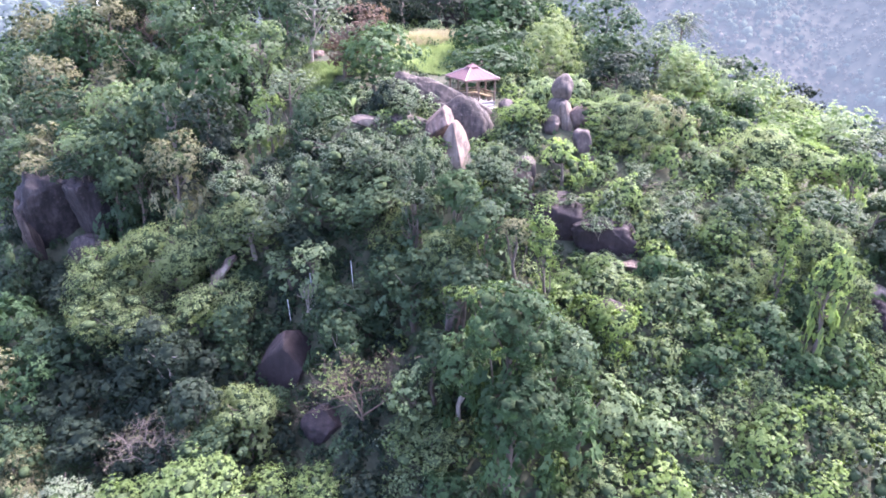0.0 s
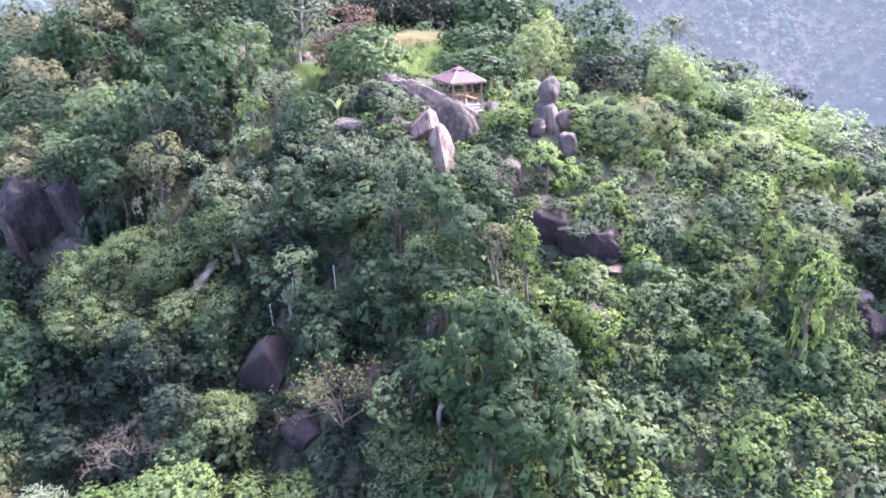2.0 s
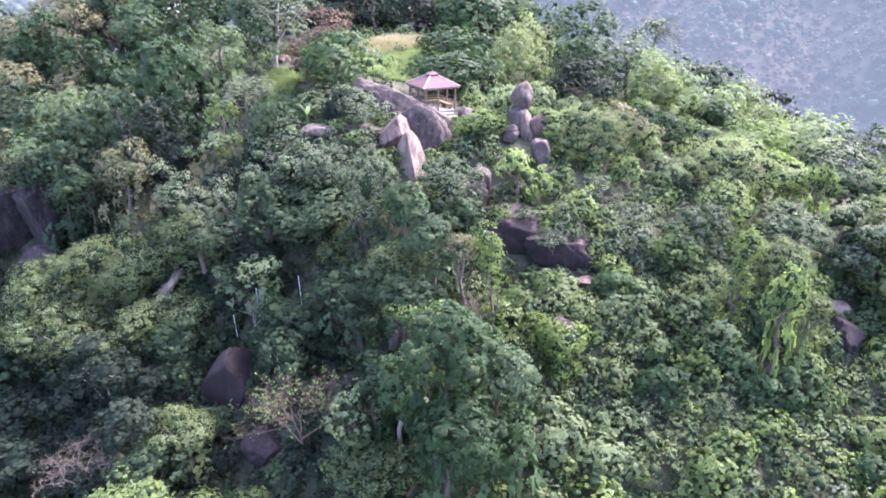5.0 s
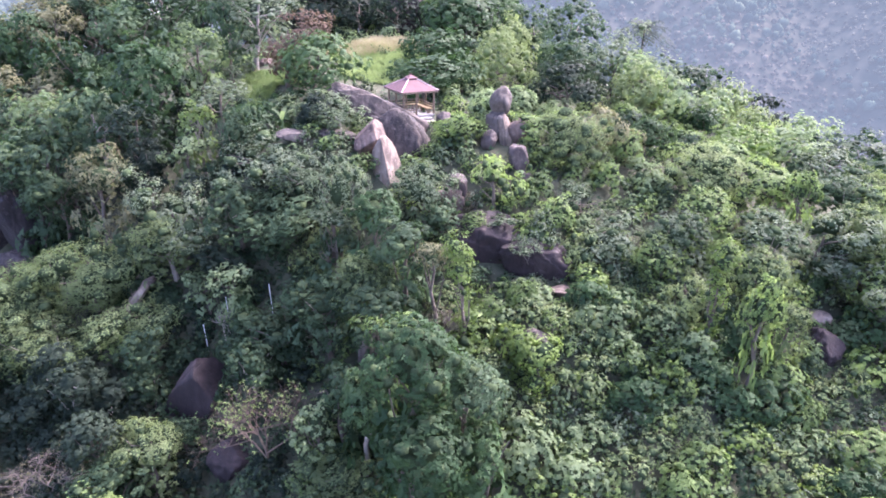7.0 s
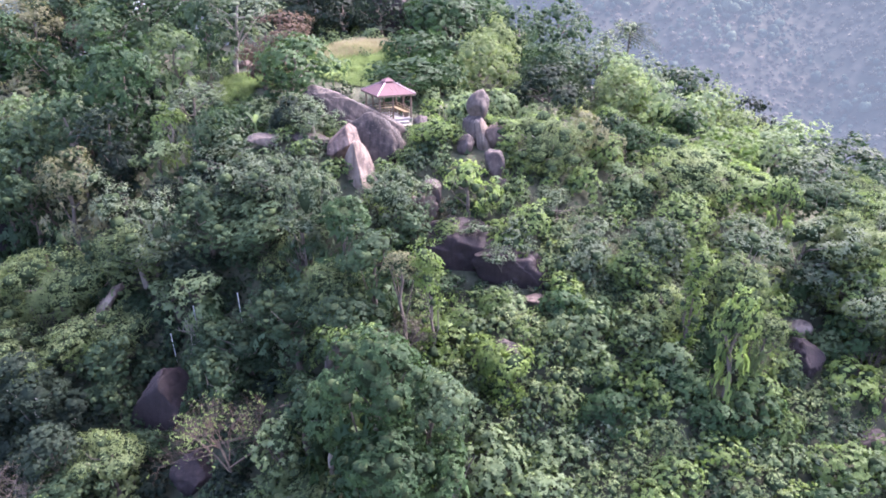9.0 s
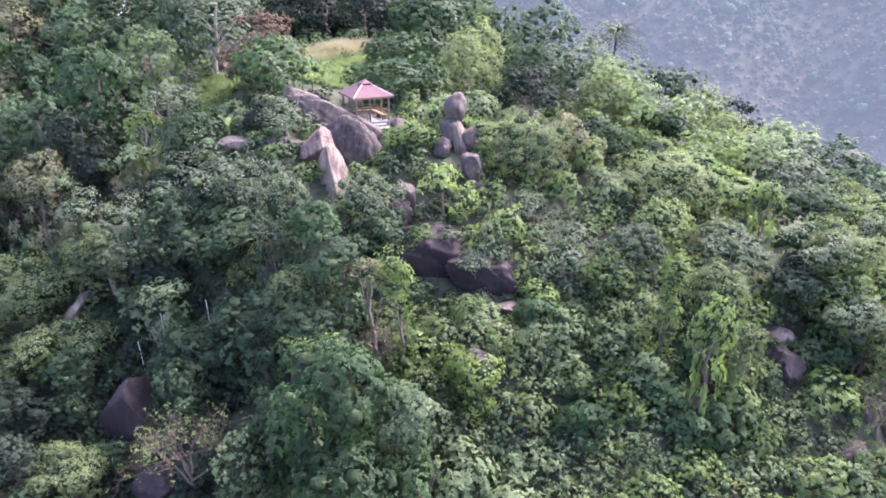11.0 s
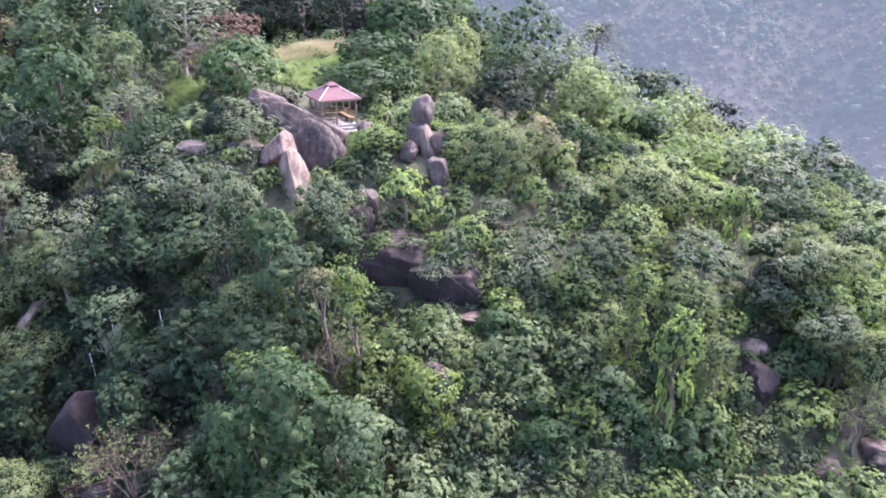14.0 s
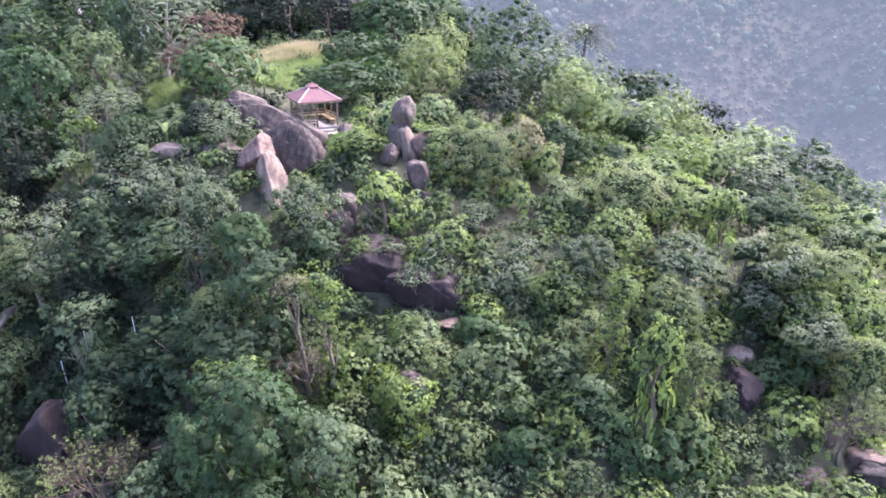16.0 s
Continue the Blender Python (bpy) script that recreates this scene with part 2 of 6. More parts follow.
def height(x, y):
    """The ground's height: the near hill, its knoll of boulders, the gully, the valley and the far slopes."""
    x, y = np.asarray(x, float), np.asarray(y, float)
    cx, cy = np.clip(x, -62, 66), np.clip(y, 16, 110)
    u, v = cx / 50, (cy - 60) / 40
    hill = (42.5 + 8.3 * u + 19.5 * v - 10.7 * u * u - 5.0 * u * v - 5.6 * v * v - 3.5 * u ** 3 - 0.2 * u * u * v - 5.6 * u * v * v - 4.15 * v ** 3)
    hill = hill + mound(x, y, 5, 60, 10, 7, 3.6) + mound(x, y, -7, 60, 5, 4, 5.0) + mound(x, y, 13, 44.5, 4, 3, 1.6)
    hill = hill - mound(x, y, 32, 82, 12, 9, 4.0) - mound(x, y, 10, 80, 7, 5, 1.5) - mound(x, y, -12, 43, 4, 6, 2.0) + mound(x, y, -3, 90, 9, 5, 0.6) - mound(x, y, -37, 62, 6, 4, 4.5) + mound(x, y, -14, 80, 5, 3.5, 1.7) - mound(x, y, 2.4, 60.4, 2.0, 1.4, 2.6)
    hill = hill + 0.35 * np.sin(x * 0.45 + 1.3 * np.sin(y * 0.21)) * np.cos(y * 0.38 + 0.7)
    hill = hill - 0.5 * np.hypot(x - cx, y - cy)
    d = x * math.sin(radians(20)) + y * math.cos(radians(20))
    across = x * math.cos(radians(20)) - y * math.sin(radians(20))
    wave = 15 * np.sin(across * 0.038 + 0.8 + 0.006 * d) + 7 * np.sin(across * 0.093 + d * 0.02) + 5 * np.sin(d * 0.06 + across * 0.03)
    slope = np.clip((d - 238 + wave * smooth(225, 300, d)) * 0.62, 0, 170) * smooth(-330, -160, across)
    far = -12 + slope + mound(x, y, -235, 380, 110, 80, 59) - 12 * smooth(480, 640, np.hypot(x, y)) * (slope < 1)
    k = 4.0
    top = np.maximum(hill, far)
    return top + k * np.log(np.exp((hill - top) / k) + np.exp((far - top) / k)) - k * math.log(2) * np.exp(-np.abs(hill - far) / k)


def lie(x, y):
    return float(height(x, y))


def mesh_of(name, points, faces, slots, index=None, shade=False, normals=None):
    """A mesh from arrays: points (n, 3), faces (m, 3 or 4), and where given the normals of its points."""
    me = bpy.data.meshes.new(name)
    points, faces = np.asarray(points, np.float32), np.asarray(faces, np.int32)
    n, k = faces.shape
    me.vertices.add(len(points))
    me.vertices.foreach_set("co", points.ravel())
    me.loops.add(n * k)
    me.loops.foreach_set("vertex_index", faces.ravel())
    me.polygons.add(n)
    me.polygons.foreach_set("loop_start", np.arange(0, n * k, k, dtype=np.int32))
    for s in slots:
        me.materials.append(s)
    if index is not None:
        me.polygons.foreach_set("material_index", np.asarray(index, np.int32))
    me.polygons.foreach_set("use_smooth", np.full(n, shade or normals is not None))
    me.update(calc_edges=True)
    me.validate()
    if normals is not None:
        me.normals_split_custom_set_from_vertices(np.asarray(normals, np.float32).tolist())
    return me


def part(name, bm, mat, parent, label="", shade=False):
    """Links a bmesh as one mesh object under a thing or a part."""
    me = bpy.data.meshes.new(name)
    bm.to_mesh(me)
    bm.free()
    me.materials.append(mat)
    if shade:
        me.polygons.foreach_set("use_smooth", np.full(len(me.polygons), True))
    ob = new(name, me)
    ob.parent = parent
    return tagged(ob, label) if label else ob


def base_of(name, x, y, z, turn=0.0):
    ob = new(name)
    ob.empty_display_size = 0.3
    ob.matrix_basis = pose(x, y, z, 0, 0, turn)
    return ob


# ground: one sheet, fine on the hill and coarse towards the horizon
def ground_sheet():
    s = np.sinh(np.linspace(-6, 6, 210)) * 12
    gx, gy = np.meshgrid(5 + s, 62 + s)
    z = height(gx, gy)
    pts = np.stack([gx, gy, z], -1).reshape(-1, 3)
    n = 210
    i = (np.arange(n - 1)[:, None] * n + np.arange(n - 1)).ravel()
    faces = np.stack([i, i + 1, i + n + 1, i + n], -1)
    mid = pts[faces].mean(1)
    far = (np.hypot(mid[:, 0], mid[:, 1] - 60) > 150).astype(int)
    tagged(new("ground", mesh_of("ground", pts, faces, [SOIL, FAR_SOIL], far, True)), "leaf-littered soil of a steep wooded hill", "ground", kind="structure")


ground_sheet()
# haze and sun glitter on the sea are put into its pale base colour
WATER = plain("hazy_sea", (0.5, 0.52, 0.54), (0.58, 0.6, 0.62), 0.25, 0.01, (1, 1, 1), 0.0)
sea = bmesh.new()
bmesh.ops.create_grid(sea, x_segments=8, y_segments=8, size=2300)
sea.transform(Matrix.Translation((0, 0, -13.0)))
part("water", sea, WATER, None)
tagged(bpy.data.objects["water"], "pale glittering sea beyond the far hills", "water", kind="structure")


# ---- leaves, crowns, trunks ----
def unit(v):
    return v / np.maximum(np.linalg.norm(v, axis=-1, keepdims=True), 1e-9)


def ico(detail):
    bm = bmesh.new()
    bmesh.ops.create_icosphere(bm, subdivisions=detail, radius=1)
    bm.verts.ensure_lookup_table()
    out = np.array([v.co[:] for v in bm.verts]), np.array([[v.index for v in f.verts] for f in bm.faces])
    bm.free()
    return out


BALL1, BALL2 = ico(1), ico(2)


def leaves_at(rng, tips, axis, per, length, width, droop, splay=1.0):
    """Rosettes: at each tip a few leaves that spread round the twig's axis and droop."""
    tips, axis = np.repeat(tips, per, 0), np.repeat(axis, per, 0)
    n = len(tips)
    around = unit(np.cross(axis, rng.normal(size=(n, 3))))
    way = unit(axis * rng.uniform(0.1, 0.8, (n, 1)) + around * splay + np.array([0, 0, -droop]) * rng.uniform(0.3, 1.2, (n, 1)))
    side = unit(np.cross(way, axis + 0.25 * rng.normal(size=(n, 3))))
    l = length * rng.uniform(0.65, 1.3, (n, 1))
    w = width * rng.uniform(0.7, 1.25, (n, 1)) * 0.5
    p0 = tips + way * l * 0.2
    pts = np.stack([p0 + side * w, p0 + way * l * 0.8, p0 - side * w + way * l * 0.1], 1).reshape(-1, 3)
    return pts, np.arange(n * 3).reshape(-1, 3)


def clumps_round(rng, count, low, size, reach):
    """Centres and radii of the leaf clumps of a crown of radius 1."""
    i = np.arange(count) + 0.5
    z = 1 - (1 - low) * i / count
    a = i * 2.39996 + rng.uniform(0, 6.28)
    ring = np.sqrt(np.maximum(0, 1 - z * z))
    c = np.stack([ring * np.cos(a), ring * np.sin(a), z], -1) + rng.normal(scale=0.13, size=(count, 3))
    c *= rng.uniform(reach[0], reach[1], (count, 1))
    return c, rng.uniform(size[0], size[1], count)


def leaf_fans(rng, tips, axis, per, length, width, droop):
    """Fans of leaves at twig ends, with normals that follow the tuft they belong to."""
    tips, axis = np.repeat(tips, per, 0), np.repeat(axis, per, 0)
    n = len(tips)
    around = unit(np.cross(axis, rng.normal(size=(n, 3))))
    way = unit(axis * rng.uniform(-0.05, 0.45, (n, 1)) + around + np.array([0, 0, -droop]) * rng.uniform(0.2, 0.9, (n, 1)))
    side = unit(np.cross(way, axis + 0.3 * rng.normal(size=(n, 3))))
    l = length * rng.uniform(0.6, 1.3, (n, 1))
    w = width * rng.uniform(0.7, 1.25, (n, 1)) * 0.5
    p0 = tips + way * l * 0.12
    a, b, c = p0 + side * w, p0 + way * l * 0.85, p0 - side * w + way * l * 0.1
    up = np.cross(b - a, c - a)
    turned = ((up * axis).sum(1) < 0)[:, None]
    a, c = np.where(turned, c, a), np.where(turned, a, c)
    nrm = unit(axis + 0.55 * unit(np.where(turned, -up, up)))
    return np.stack([a, b, c], 1).reshape(-1, 3), np.arange(n * 3).reshape(-1, 3), np.repeat(nrm, 3, 0)


def crown_mesh(name, seed, mat, radius, centres, radii, tips, per, length, width, droop, keep=-0.35, core=0.56, heart=()):
    """A crown of lumps: each a solid core for its mass of twigs, set all round with tufts, and on each tuft fans of
    leaves.
    """
    rng = np.random.default_rng(seed)
    centres, radii = np.asarray(centres) * radius, np.asarray(radii) * radius
    out = unit(centres + np.array([0, 0, 0.2 * radius]))
    m = tips * 3
    tufts = 18
    heads = unit(rng.normal(size=(len(radii), tufts, 3)))
    long = rng.uniform(0.55, 0.95, (len(radii), tufts))
    pick = rng.choice(len(radii), m, p=radii ** 2 / (radii ** 2).sum())
    which = rng.integers(0, tufts, m)
    loose = rng.random(m) < 0.35
    head = np.where(loose[:, None], unit(rng.normal(size=(m, 3))), heads[pick, which])
    d = unit(rng.normal(size=(m, 3)) + 0.6 * head)
    p = centres[pick] + (head * np.where(loose, rng.uniform(0.55, 0.8, m), long[pick, which])[:, None] + d * rng.uniform(0.15, 0.38, (m, 1))) * radii[pick][:, None]
    ok = (head * out[pick]).sum(1) > keep
    ok &= (d * head).sum(1) > -0.2
    inside = np.zeros(m, bool)
    for c, r in zip(centres, radii):
        inside |= np.linalg.norm(p - c, axis=1) < r * 0.6
    ok &= ~inside
    p, d, head, far = p[ok][:tips], d[ok][:tips], head[ok][:tips], out[pick][ok][:tips]
    axis = unit(0.5 * d + 0.6 * head + 0.75 * far + np.array([0, 0, 0.12]) + 0.3 * rng.normal(size=d.shape))
    pts, faces, nrm = leaf_fans(rng, p, axis, per, length * 1.0, width * 1.42, droop)
    all_p, all_f, all_n, slot = [pts], [faces], [nrm], [np.zeros(len(faces), int)]
    n = len(pts)
    # solid cores and hearts are added to stop light leaking through the crown
    ball = BALL1
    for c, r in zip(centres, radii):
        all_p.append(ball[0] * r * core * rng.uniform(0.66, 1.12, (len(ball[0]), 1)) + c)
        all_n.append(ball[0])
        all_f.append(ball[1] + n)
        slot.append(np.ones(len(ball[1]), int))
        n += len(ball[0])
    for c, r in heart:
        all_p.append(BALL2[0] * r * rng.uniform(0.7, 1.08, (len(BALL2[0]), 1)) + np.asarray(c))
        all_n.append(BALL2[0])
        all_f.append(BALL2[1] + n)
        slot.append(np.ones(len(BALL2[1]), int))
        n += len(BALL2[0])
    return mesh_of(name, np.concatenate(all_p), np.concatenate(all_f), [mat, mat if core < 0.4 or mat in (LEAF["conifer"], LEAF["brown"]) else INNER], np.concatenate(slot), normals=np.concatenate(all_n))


def tube(points, radii, sides=6):
    """A tapered limb along points."""
    points = np.asarray(points, float)
    d = unit(np.gradient(points, axis=0))
    s = unit(np.cross(d, np.array([0.31, 0.92, 0.21])))
    u = np.cross(d, s)
    a = np.arange(sides) * 2 * math.pi / sides
    ring = s[:, None, :] * np.cos(a)[None, :, None] + u[:, None, :] * np.sin(a)[None, :, None]
    pts = (points[:, None, :] + ring * np.asarray(radii, float)[:, None, None]).reshape(-1, 3)
    k = len(points)
    i = (np.arange(k - 1)[:, None] * sides + np.arange(sides)).ravel()
    j = (np.arange(k - 1)[:, None] * sides + (np.arange(sides) + 1) % sides).ravel()
    return pts, np.stack([i, j, j + sides, i + sides], -1)


def join(pieces):
    pts, faces, n = [], [], 0
    for p, f in pieces:
        pts.append(p)
        faces.append(f + n)
        n += len(p)
    return np.concatenate(pts), np.concatenate(faces)


def bent(rng, a, b, steps, sway):
    t = np.linspace(0, 1, steps)[:, None]
    off = rng.normal(scale=sway, size=(steps, 3)) * np.sin(np.pi * t)
    return np.asarray(a) * (1 - t) + np.asarray(b) * t + off


# leaf: length, width, droop, leaves to a tip, tips to a square metre of radius, lump count, lump size, reach, low
SORTS = {
    "mango": (0.217, 0.095, 0.4, 7, 177, 45, (0.21, 0.30), (0.62, 0.85), -0.5),
    "dark": (0.166, 0.092, 0.35, 7, 153, 49, (0.18, 0.29), (0.6, 0.89), -0.5),
    "feather": (0.109, 0.049, 0.35, 12, 240, 58, (0.18, 0.33), (0.5, 0.9), -0.6),
    "grey": (0.104, 0.057, 0.1, 8, 214, 52, (0.16, 0.27), (0.62, 0.91), -0.35),
    "light": (0.166, 0.095, 0.2, 7, 153, 45, (0.18, 0.27), (0.62, 0.95), -0.4),
    "bright": (0.152, 0.092, 0.2, 7, 165, 42, (0.19, 0.29), (0.6, 0.87), -0.4),
    "olive": (0.135, 0.07, 0.25, 8, 220, 52, (0.14, 0.26), (0.6, 0.95), -0.4),
    "brown": (0.15, 0.08, 0.5, 7, 210, 45, (0.16, 0.27), (0.6, 0.91), -0.4),
    "conifer": (0.17, 0.085, 0.2, 9, 135, 45, (0.18, 0.27), (0.6, 0.90), -0.7),
    "vine": (0.137, 0.103, 0.5, 7, 177, 31, (0.24, 0.36), (0.5, 0.74), -1.0),
}
SIZES = (1.7, 2.7, 3.8)
CROWNS = {}


def crown_for(sort, r, pick, part_of=1.0):
    size = min(SIZES, key=lambda s: abs(math.log(s / r)))
    key = (sort, size, pick, part_of)
    if key not in CROWNS:
        length, width, droop, per, dense, count, lump, reach, low = SORTS[sort]
        rng = np.random.default_rng(abs(sum(map(ord, sort)) * 31 + int(size * 10) + pick * 7))
        c, rad = clumps_round(rng, int((0.7 if part_of > 0.2 else 0.3) * count * (0.6 + 0.15 * size)), low, lump, (reach[0] - 0.1, reach[1] + 0.04))
        if pick == 1:       # an upright plume
            c = c * np.array([1, 1, 1.12])
            c[:, :2] *= (1.08 - 0.42 * np.clip(c[:, 2:], -0.3, 1))
        if pick == 2:       # several domes of uneven height
            dome = rng.normal(size=(5, 3)) * np.array([0.5, 0.5, 0.28])
            c = dome[np.arange(len(c)) % 5] + c * rng.uniform(0.5, 0.68, 5)[np.arange(len(c)) % 5][:, None]
        big = part_of ** -0.5 if part_of > 0.2 else part_of ** -0.4
        rad = rad * rng.uniform(0.9, 1.55, len(rad))
        tips = int(0.86 * part_of * dense * size ** 1.75 * per / 5)
        CROWNS[key] = crown_mesh("crown", pick + 11, LEAF[sort], size, c, rad, tips, 5, 1.07 * length * big, 1.07 * width * big, droop, core=0.47 if part_of == 1 else 0.33, heart=[] if part_of < 1 else [((0, 0, 0), 0.46 * size)] if pick == 0 else [((0, 0, -0.05 * size), 0.4 * size), ((0, 0, 0.3 * size), 0.26 * size)] if pick == 1 else [(d * 0.8 * size, 0.2 * size) for d in dome])
    return CROWNS[key], size


TREE_WORDS = {
    "mango": ("broadleaf_tree", "dense blue-green broadleaf tree on the slope"),
    "dark": ("broadleaf_tree", "deep green leafy tree in the hillside wood"),
    "feather": ("feathery_tree", "yellow-green tree with fine feathery foliage"),
    "grey": ("shrubby_tree", "grey-green small-leaved bushy tree among boulders"),
    "light": ("leafy_tree", "light green sunlit tree on the ridge"),
    "bright": ("bushy_tree", "bright green rounded bushy tree"),
    "olive": ("thin_tree", "olive brown sparse tree with drying leaves"),
    "brown": ("withered_tree", "tree with withered reddish brown leaves"),
    "conifer": ("dark_tree", "very dark narrow dense evergreen tree with painted shade"),
    "vine": ("vine_covered_tree", "slender trunk wrapped in bright green climbing vines"),
}
made_trees = [0]


def vines(thing, top, r, h, k):
    """Climbers in uneven tufts all along a slender trunk."""
    rng = np.random.default_rng(k)
    n = 17
    t = np.linspace(-1, 0.95, n)
    c = np.stack([rng.normal(scale=0.28 * r, size=n), rng.normal(scale=0.28 * r, size=n), np.where(t > 0, t * h, t * max(h, top[2] - 0.6))], -1)
    rad = r * rng.uniform(0.45, 0.8, n) * (1 + 0.35 * (t > 0.6) + 0.3 * (t < -0.6))
    leaf = SORTS["vine"]
    me = crown_mesh("climber", k, LEAF["vine"], 1.0, c, rad, 1200, 7, leaf[0] * 0.8, leaf[1] * 0.8, 0.9, -0.9, 0.45)
    ob = new("climber", me)
    ob.parent = thing
    ob.location = top
    return thing


def tree(sort, x, y, z, r, h, skirt=True, fine=None):
    """A tree whose crown has its middle at x, y, z, radius r and half height h; its trunk stands on the ground below."""
    made_trees[0] += 1
    k = made_trees[0]
    rng = np.random.default_rng(1000 + k)
    name, words = TREE_WORDS[sort]
    foot = np.array([x + rng.uniform(-0.3, 0.3) * r, y + rng.uniform(0, 0.25) * r, 0.0])
    foot[2] = lie(foot[0], foot[1]) - 0.15
    h = max(h, 0.55 * r)
    rise = max(z - foot[2], 0.6)
    thing = tagged(base_of(name, *foot), words, "tree")
    top = np.array([x, y, z]) - foot
    thick = 0.05 + 0.045 * r + 0.008 * rise
    spine = bent(rng, (0, 0, 0), top + np.array([0, 0, 0.25 * h]), 6, 0.06 * rise ** 0.5)
    pieces = [tube(spine, np.linspace(thick * 1.15, thick * 0.35, 6), 7)]
    for i in range(6):
        s = spine[2 + i % 3]
        a = rng.uniform(0, 6.28)
        end = top + np.array([math.cos(a) * r * 0.7, math.sin(a) * r * 0.7, rng.uniform(-0.2, 0.5) * h])
        pieces.append(tube(bent(rng, s, end, 4, 0.15), np.linspace(thick * 0.36, thick * 0.1, 4), 5))
    trunk = new("trunk", mesh_of("trunk", *join(pieces), [PALE_BARK if k % 9 == 0 and sort != "vine" else BARK], None, True))
    trunk.parent = thing
    if sort == "vine":
        return vines(thing, top, r, h, k)
    me, size = crown_for(sort, r, k % 3, fine or (1.0 if y < 66 else 0.33))
    crown = new("crown", me)
    crown.parent = thing
    crown.matrix_basis = Matrix.Translation(top) @ pose(0, 0, 0, rng.uniform(-12, 12), rng.uniform(-12, 12), rng.uniform(0, 360)) @ Matrix.Diagonal((r * rng.uniform(0.9, 1.15) / size, r * rng.uniform(0.9, 1.15) / size, h / size, 1))
    gap = (z - h) - (foot[2] + 0.15)
    if skirt and gap > 0.4:
        low, half = new("lower_crown", crown_for(sort, r, 0, 0.07)[0]), (z - foot[2]) * 0.5
        low.parent = thing
        low.matrix_basis = Matrix.Translation((top[0], top[1], half * 0.8)) @ pose(0, 0, 0, 0, 0, rng.uniform(0, 360)) @ Matrix.Diagonal((0.92 * r / size, 0.92 * r / size, half / size, 1))
    return thing


# ---- boulders and banks ----
def boulder(words, place, half, tilt, seed, mat, turn=0.0, cuts=5, rough=0.1, deep=True, detail=None, taper=0.0, faces=(), cut=0.93):
    """A weathered boulder: a noisy ball with a few split faces, tilted in the slope's section, its foot sunk in the ground."""
    rng = np.random.default_rng(seed * 17 + 5)
    bm = bmesh.new()
    bmesh.ops.create_icosphere(bm, subdivisions=detail or (5 if max(half) > 1.4 else 4), radius=1)
    planes = []
    for _ in range(cuts):
        n = Vector(rng.normal(size=3)).normalized()
        planes.append((n, rng.uniform(0.62, 0.86)))
    planes += [(Vector(n).normalized(), d) for n, d in faces]
    off = Vector(rng.uniform(-40, 40, 3))
    for v in bm.verts:
        c = v.co.copy()
        c *= 1 + 0.2 * noise.noise(c * 1.1 + off) + rough * noise.noise(c * 3.1 + off) + 0.45 * rough * noise.noise(c * 7.7 + off)
        for n, d in planes:
            over = c.dot(n) - d
            if over > 0:
                c -= n * over * cut
        crack = noise.noise(c * 1.7 + off * 0.5)
        if abs(crack) < 0.035:
            c *= 0.965
        if taper:
            c.y, c.z = c.y * (1 + taper * c.x), c.z * (1 + taper * c.x)
        v.co = c
    m = pose(0, 0, 0, 0, tilt, 0) @ pose(0, 0, 0, 0, 0, turn) @ Matrix.Diagonal((half[0] * 1.12, half[1] * 1.12, half[2] * 1.12, 1))
    bm.transform(m)
    x, y, z = place
    if deep:
        low = min(v.co.z for v in bm.verts)
        want = min(low, lie(x, y) - 0.35 - z)
        for v in bm.verts:
            if v.co.z < 0:
                v.co.z *= want / low
    me = bpy.data.meshes.new("boulder")
    bm.to_mesh(me)
    bm.free()
    me.materials.append(ROCK[mat])
    me.polygons.foreach_set("use_smooth", np.full(len(me.polygons), True))
    ob = new("boulder" if mat != "earth" else "earth_bank", me)
    ob.location = place
    return tagged(ob, words, "boulder" if mat != "earth" else "earth bank")


boulder("huge long grey granite slab sloping below the pavilion", (0.7, 63.7, 48.0), (4.3, 2.3, 2.1), 41, 1, "slate", 0, 3, 0.13, taper=0.45, faces=(((-0.3, -0.85, -0.3), 0.5), ((-0.44, -0.8, 0.35), 0.34)), cut=0.8)
boulder("grey lower flank of the great slab", (1.7, 61.9, 46.7), (3.1, 1.9, 2.5), 42, 35, "slate", 0, 2, 0.12, faces=(((-0.3, -0.85, -0.1), 0.6), ((-0.46, -0.8, 0.33), 0.5)), cut=0.7)
boulder("pale brown rounded boulder at the slab's upper end", (-3.2, 68.6, 50.1), (1.9, 1.2, 0.9), 22, 33, "grey", 0, 3, 0.08)
boulder("angular pinkish granite block leaning on the slab", (-0.2, 58.9, 48.0), (1.7, 1.5, 1.5), -14, 2, "pink", 20, 5, 0.06, False, faces=(((0.75, -0.6, 0.25), 0.5), ((-0.4, -0.75, 0.5), 0.5), ((-0.5, 0.1, 0.85), 0.55), ((0, -0.7, -0.7), 0.5)))
boulder("pale wedge of granite under the pinkish block", (1.2, 57.1, 46.0), (1.2, 1.1, 2.4), -14, 3, "pale", 10, 4, 0.06, faces=(((-0.7, -0.6, 0.3), 0.45), ((0.7, -0.7, 0.1), 0.5)))
boulder("flat pale rock half sunk in shrubs", (-6.7, 59.2, 48.3), (1.3, 1.0, 0.5), 6, 4, "grey", 0, 4, 0.1, False, faces=(((0, 0, 1), 0.5), ((0.2, -1, 0.1), 0.6)))
boulder("tall rounded grey stone balanced on a pillar", (10.95, 62.4, 50.5), (0.86, 0.9, 1.2), 12, 5, "grey", 30, 1, 0.05, False, faces=(((-0.6, -0.5, -0.6), 0.72),))
boulder("rounded grey pillar that carries the balanced stone", (10.5, 62.0, 48.6), (0.95, 0.9, 1.35), 4, 6, "grey", 0, 3, 0.07, faces=(((-0.7, -0.7, 0.2), 0.65),))
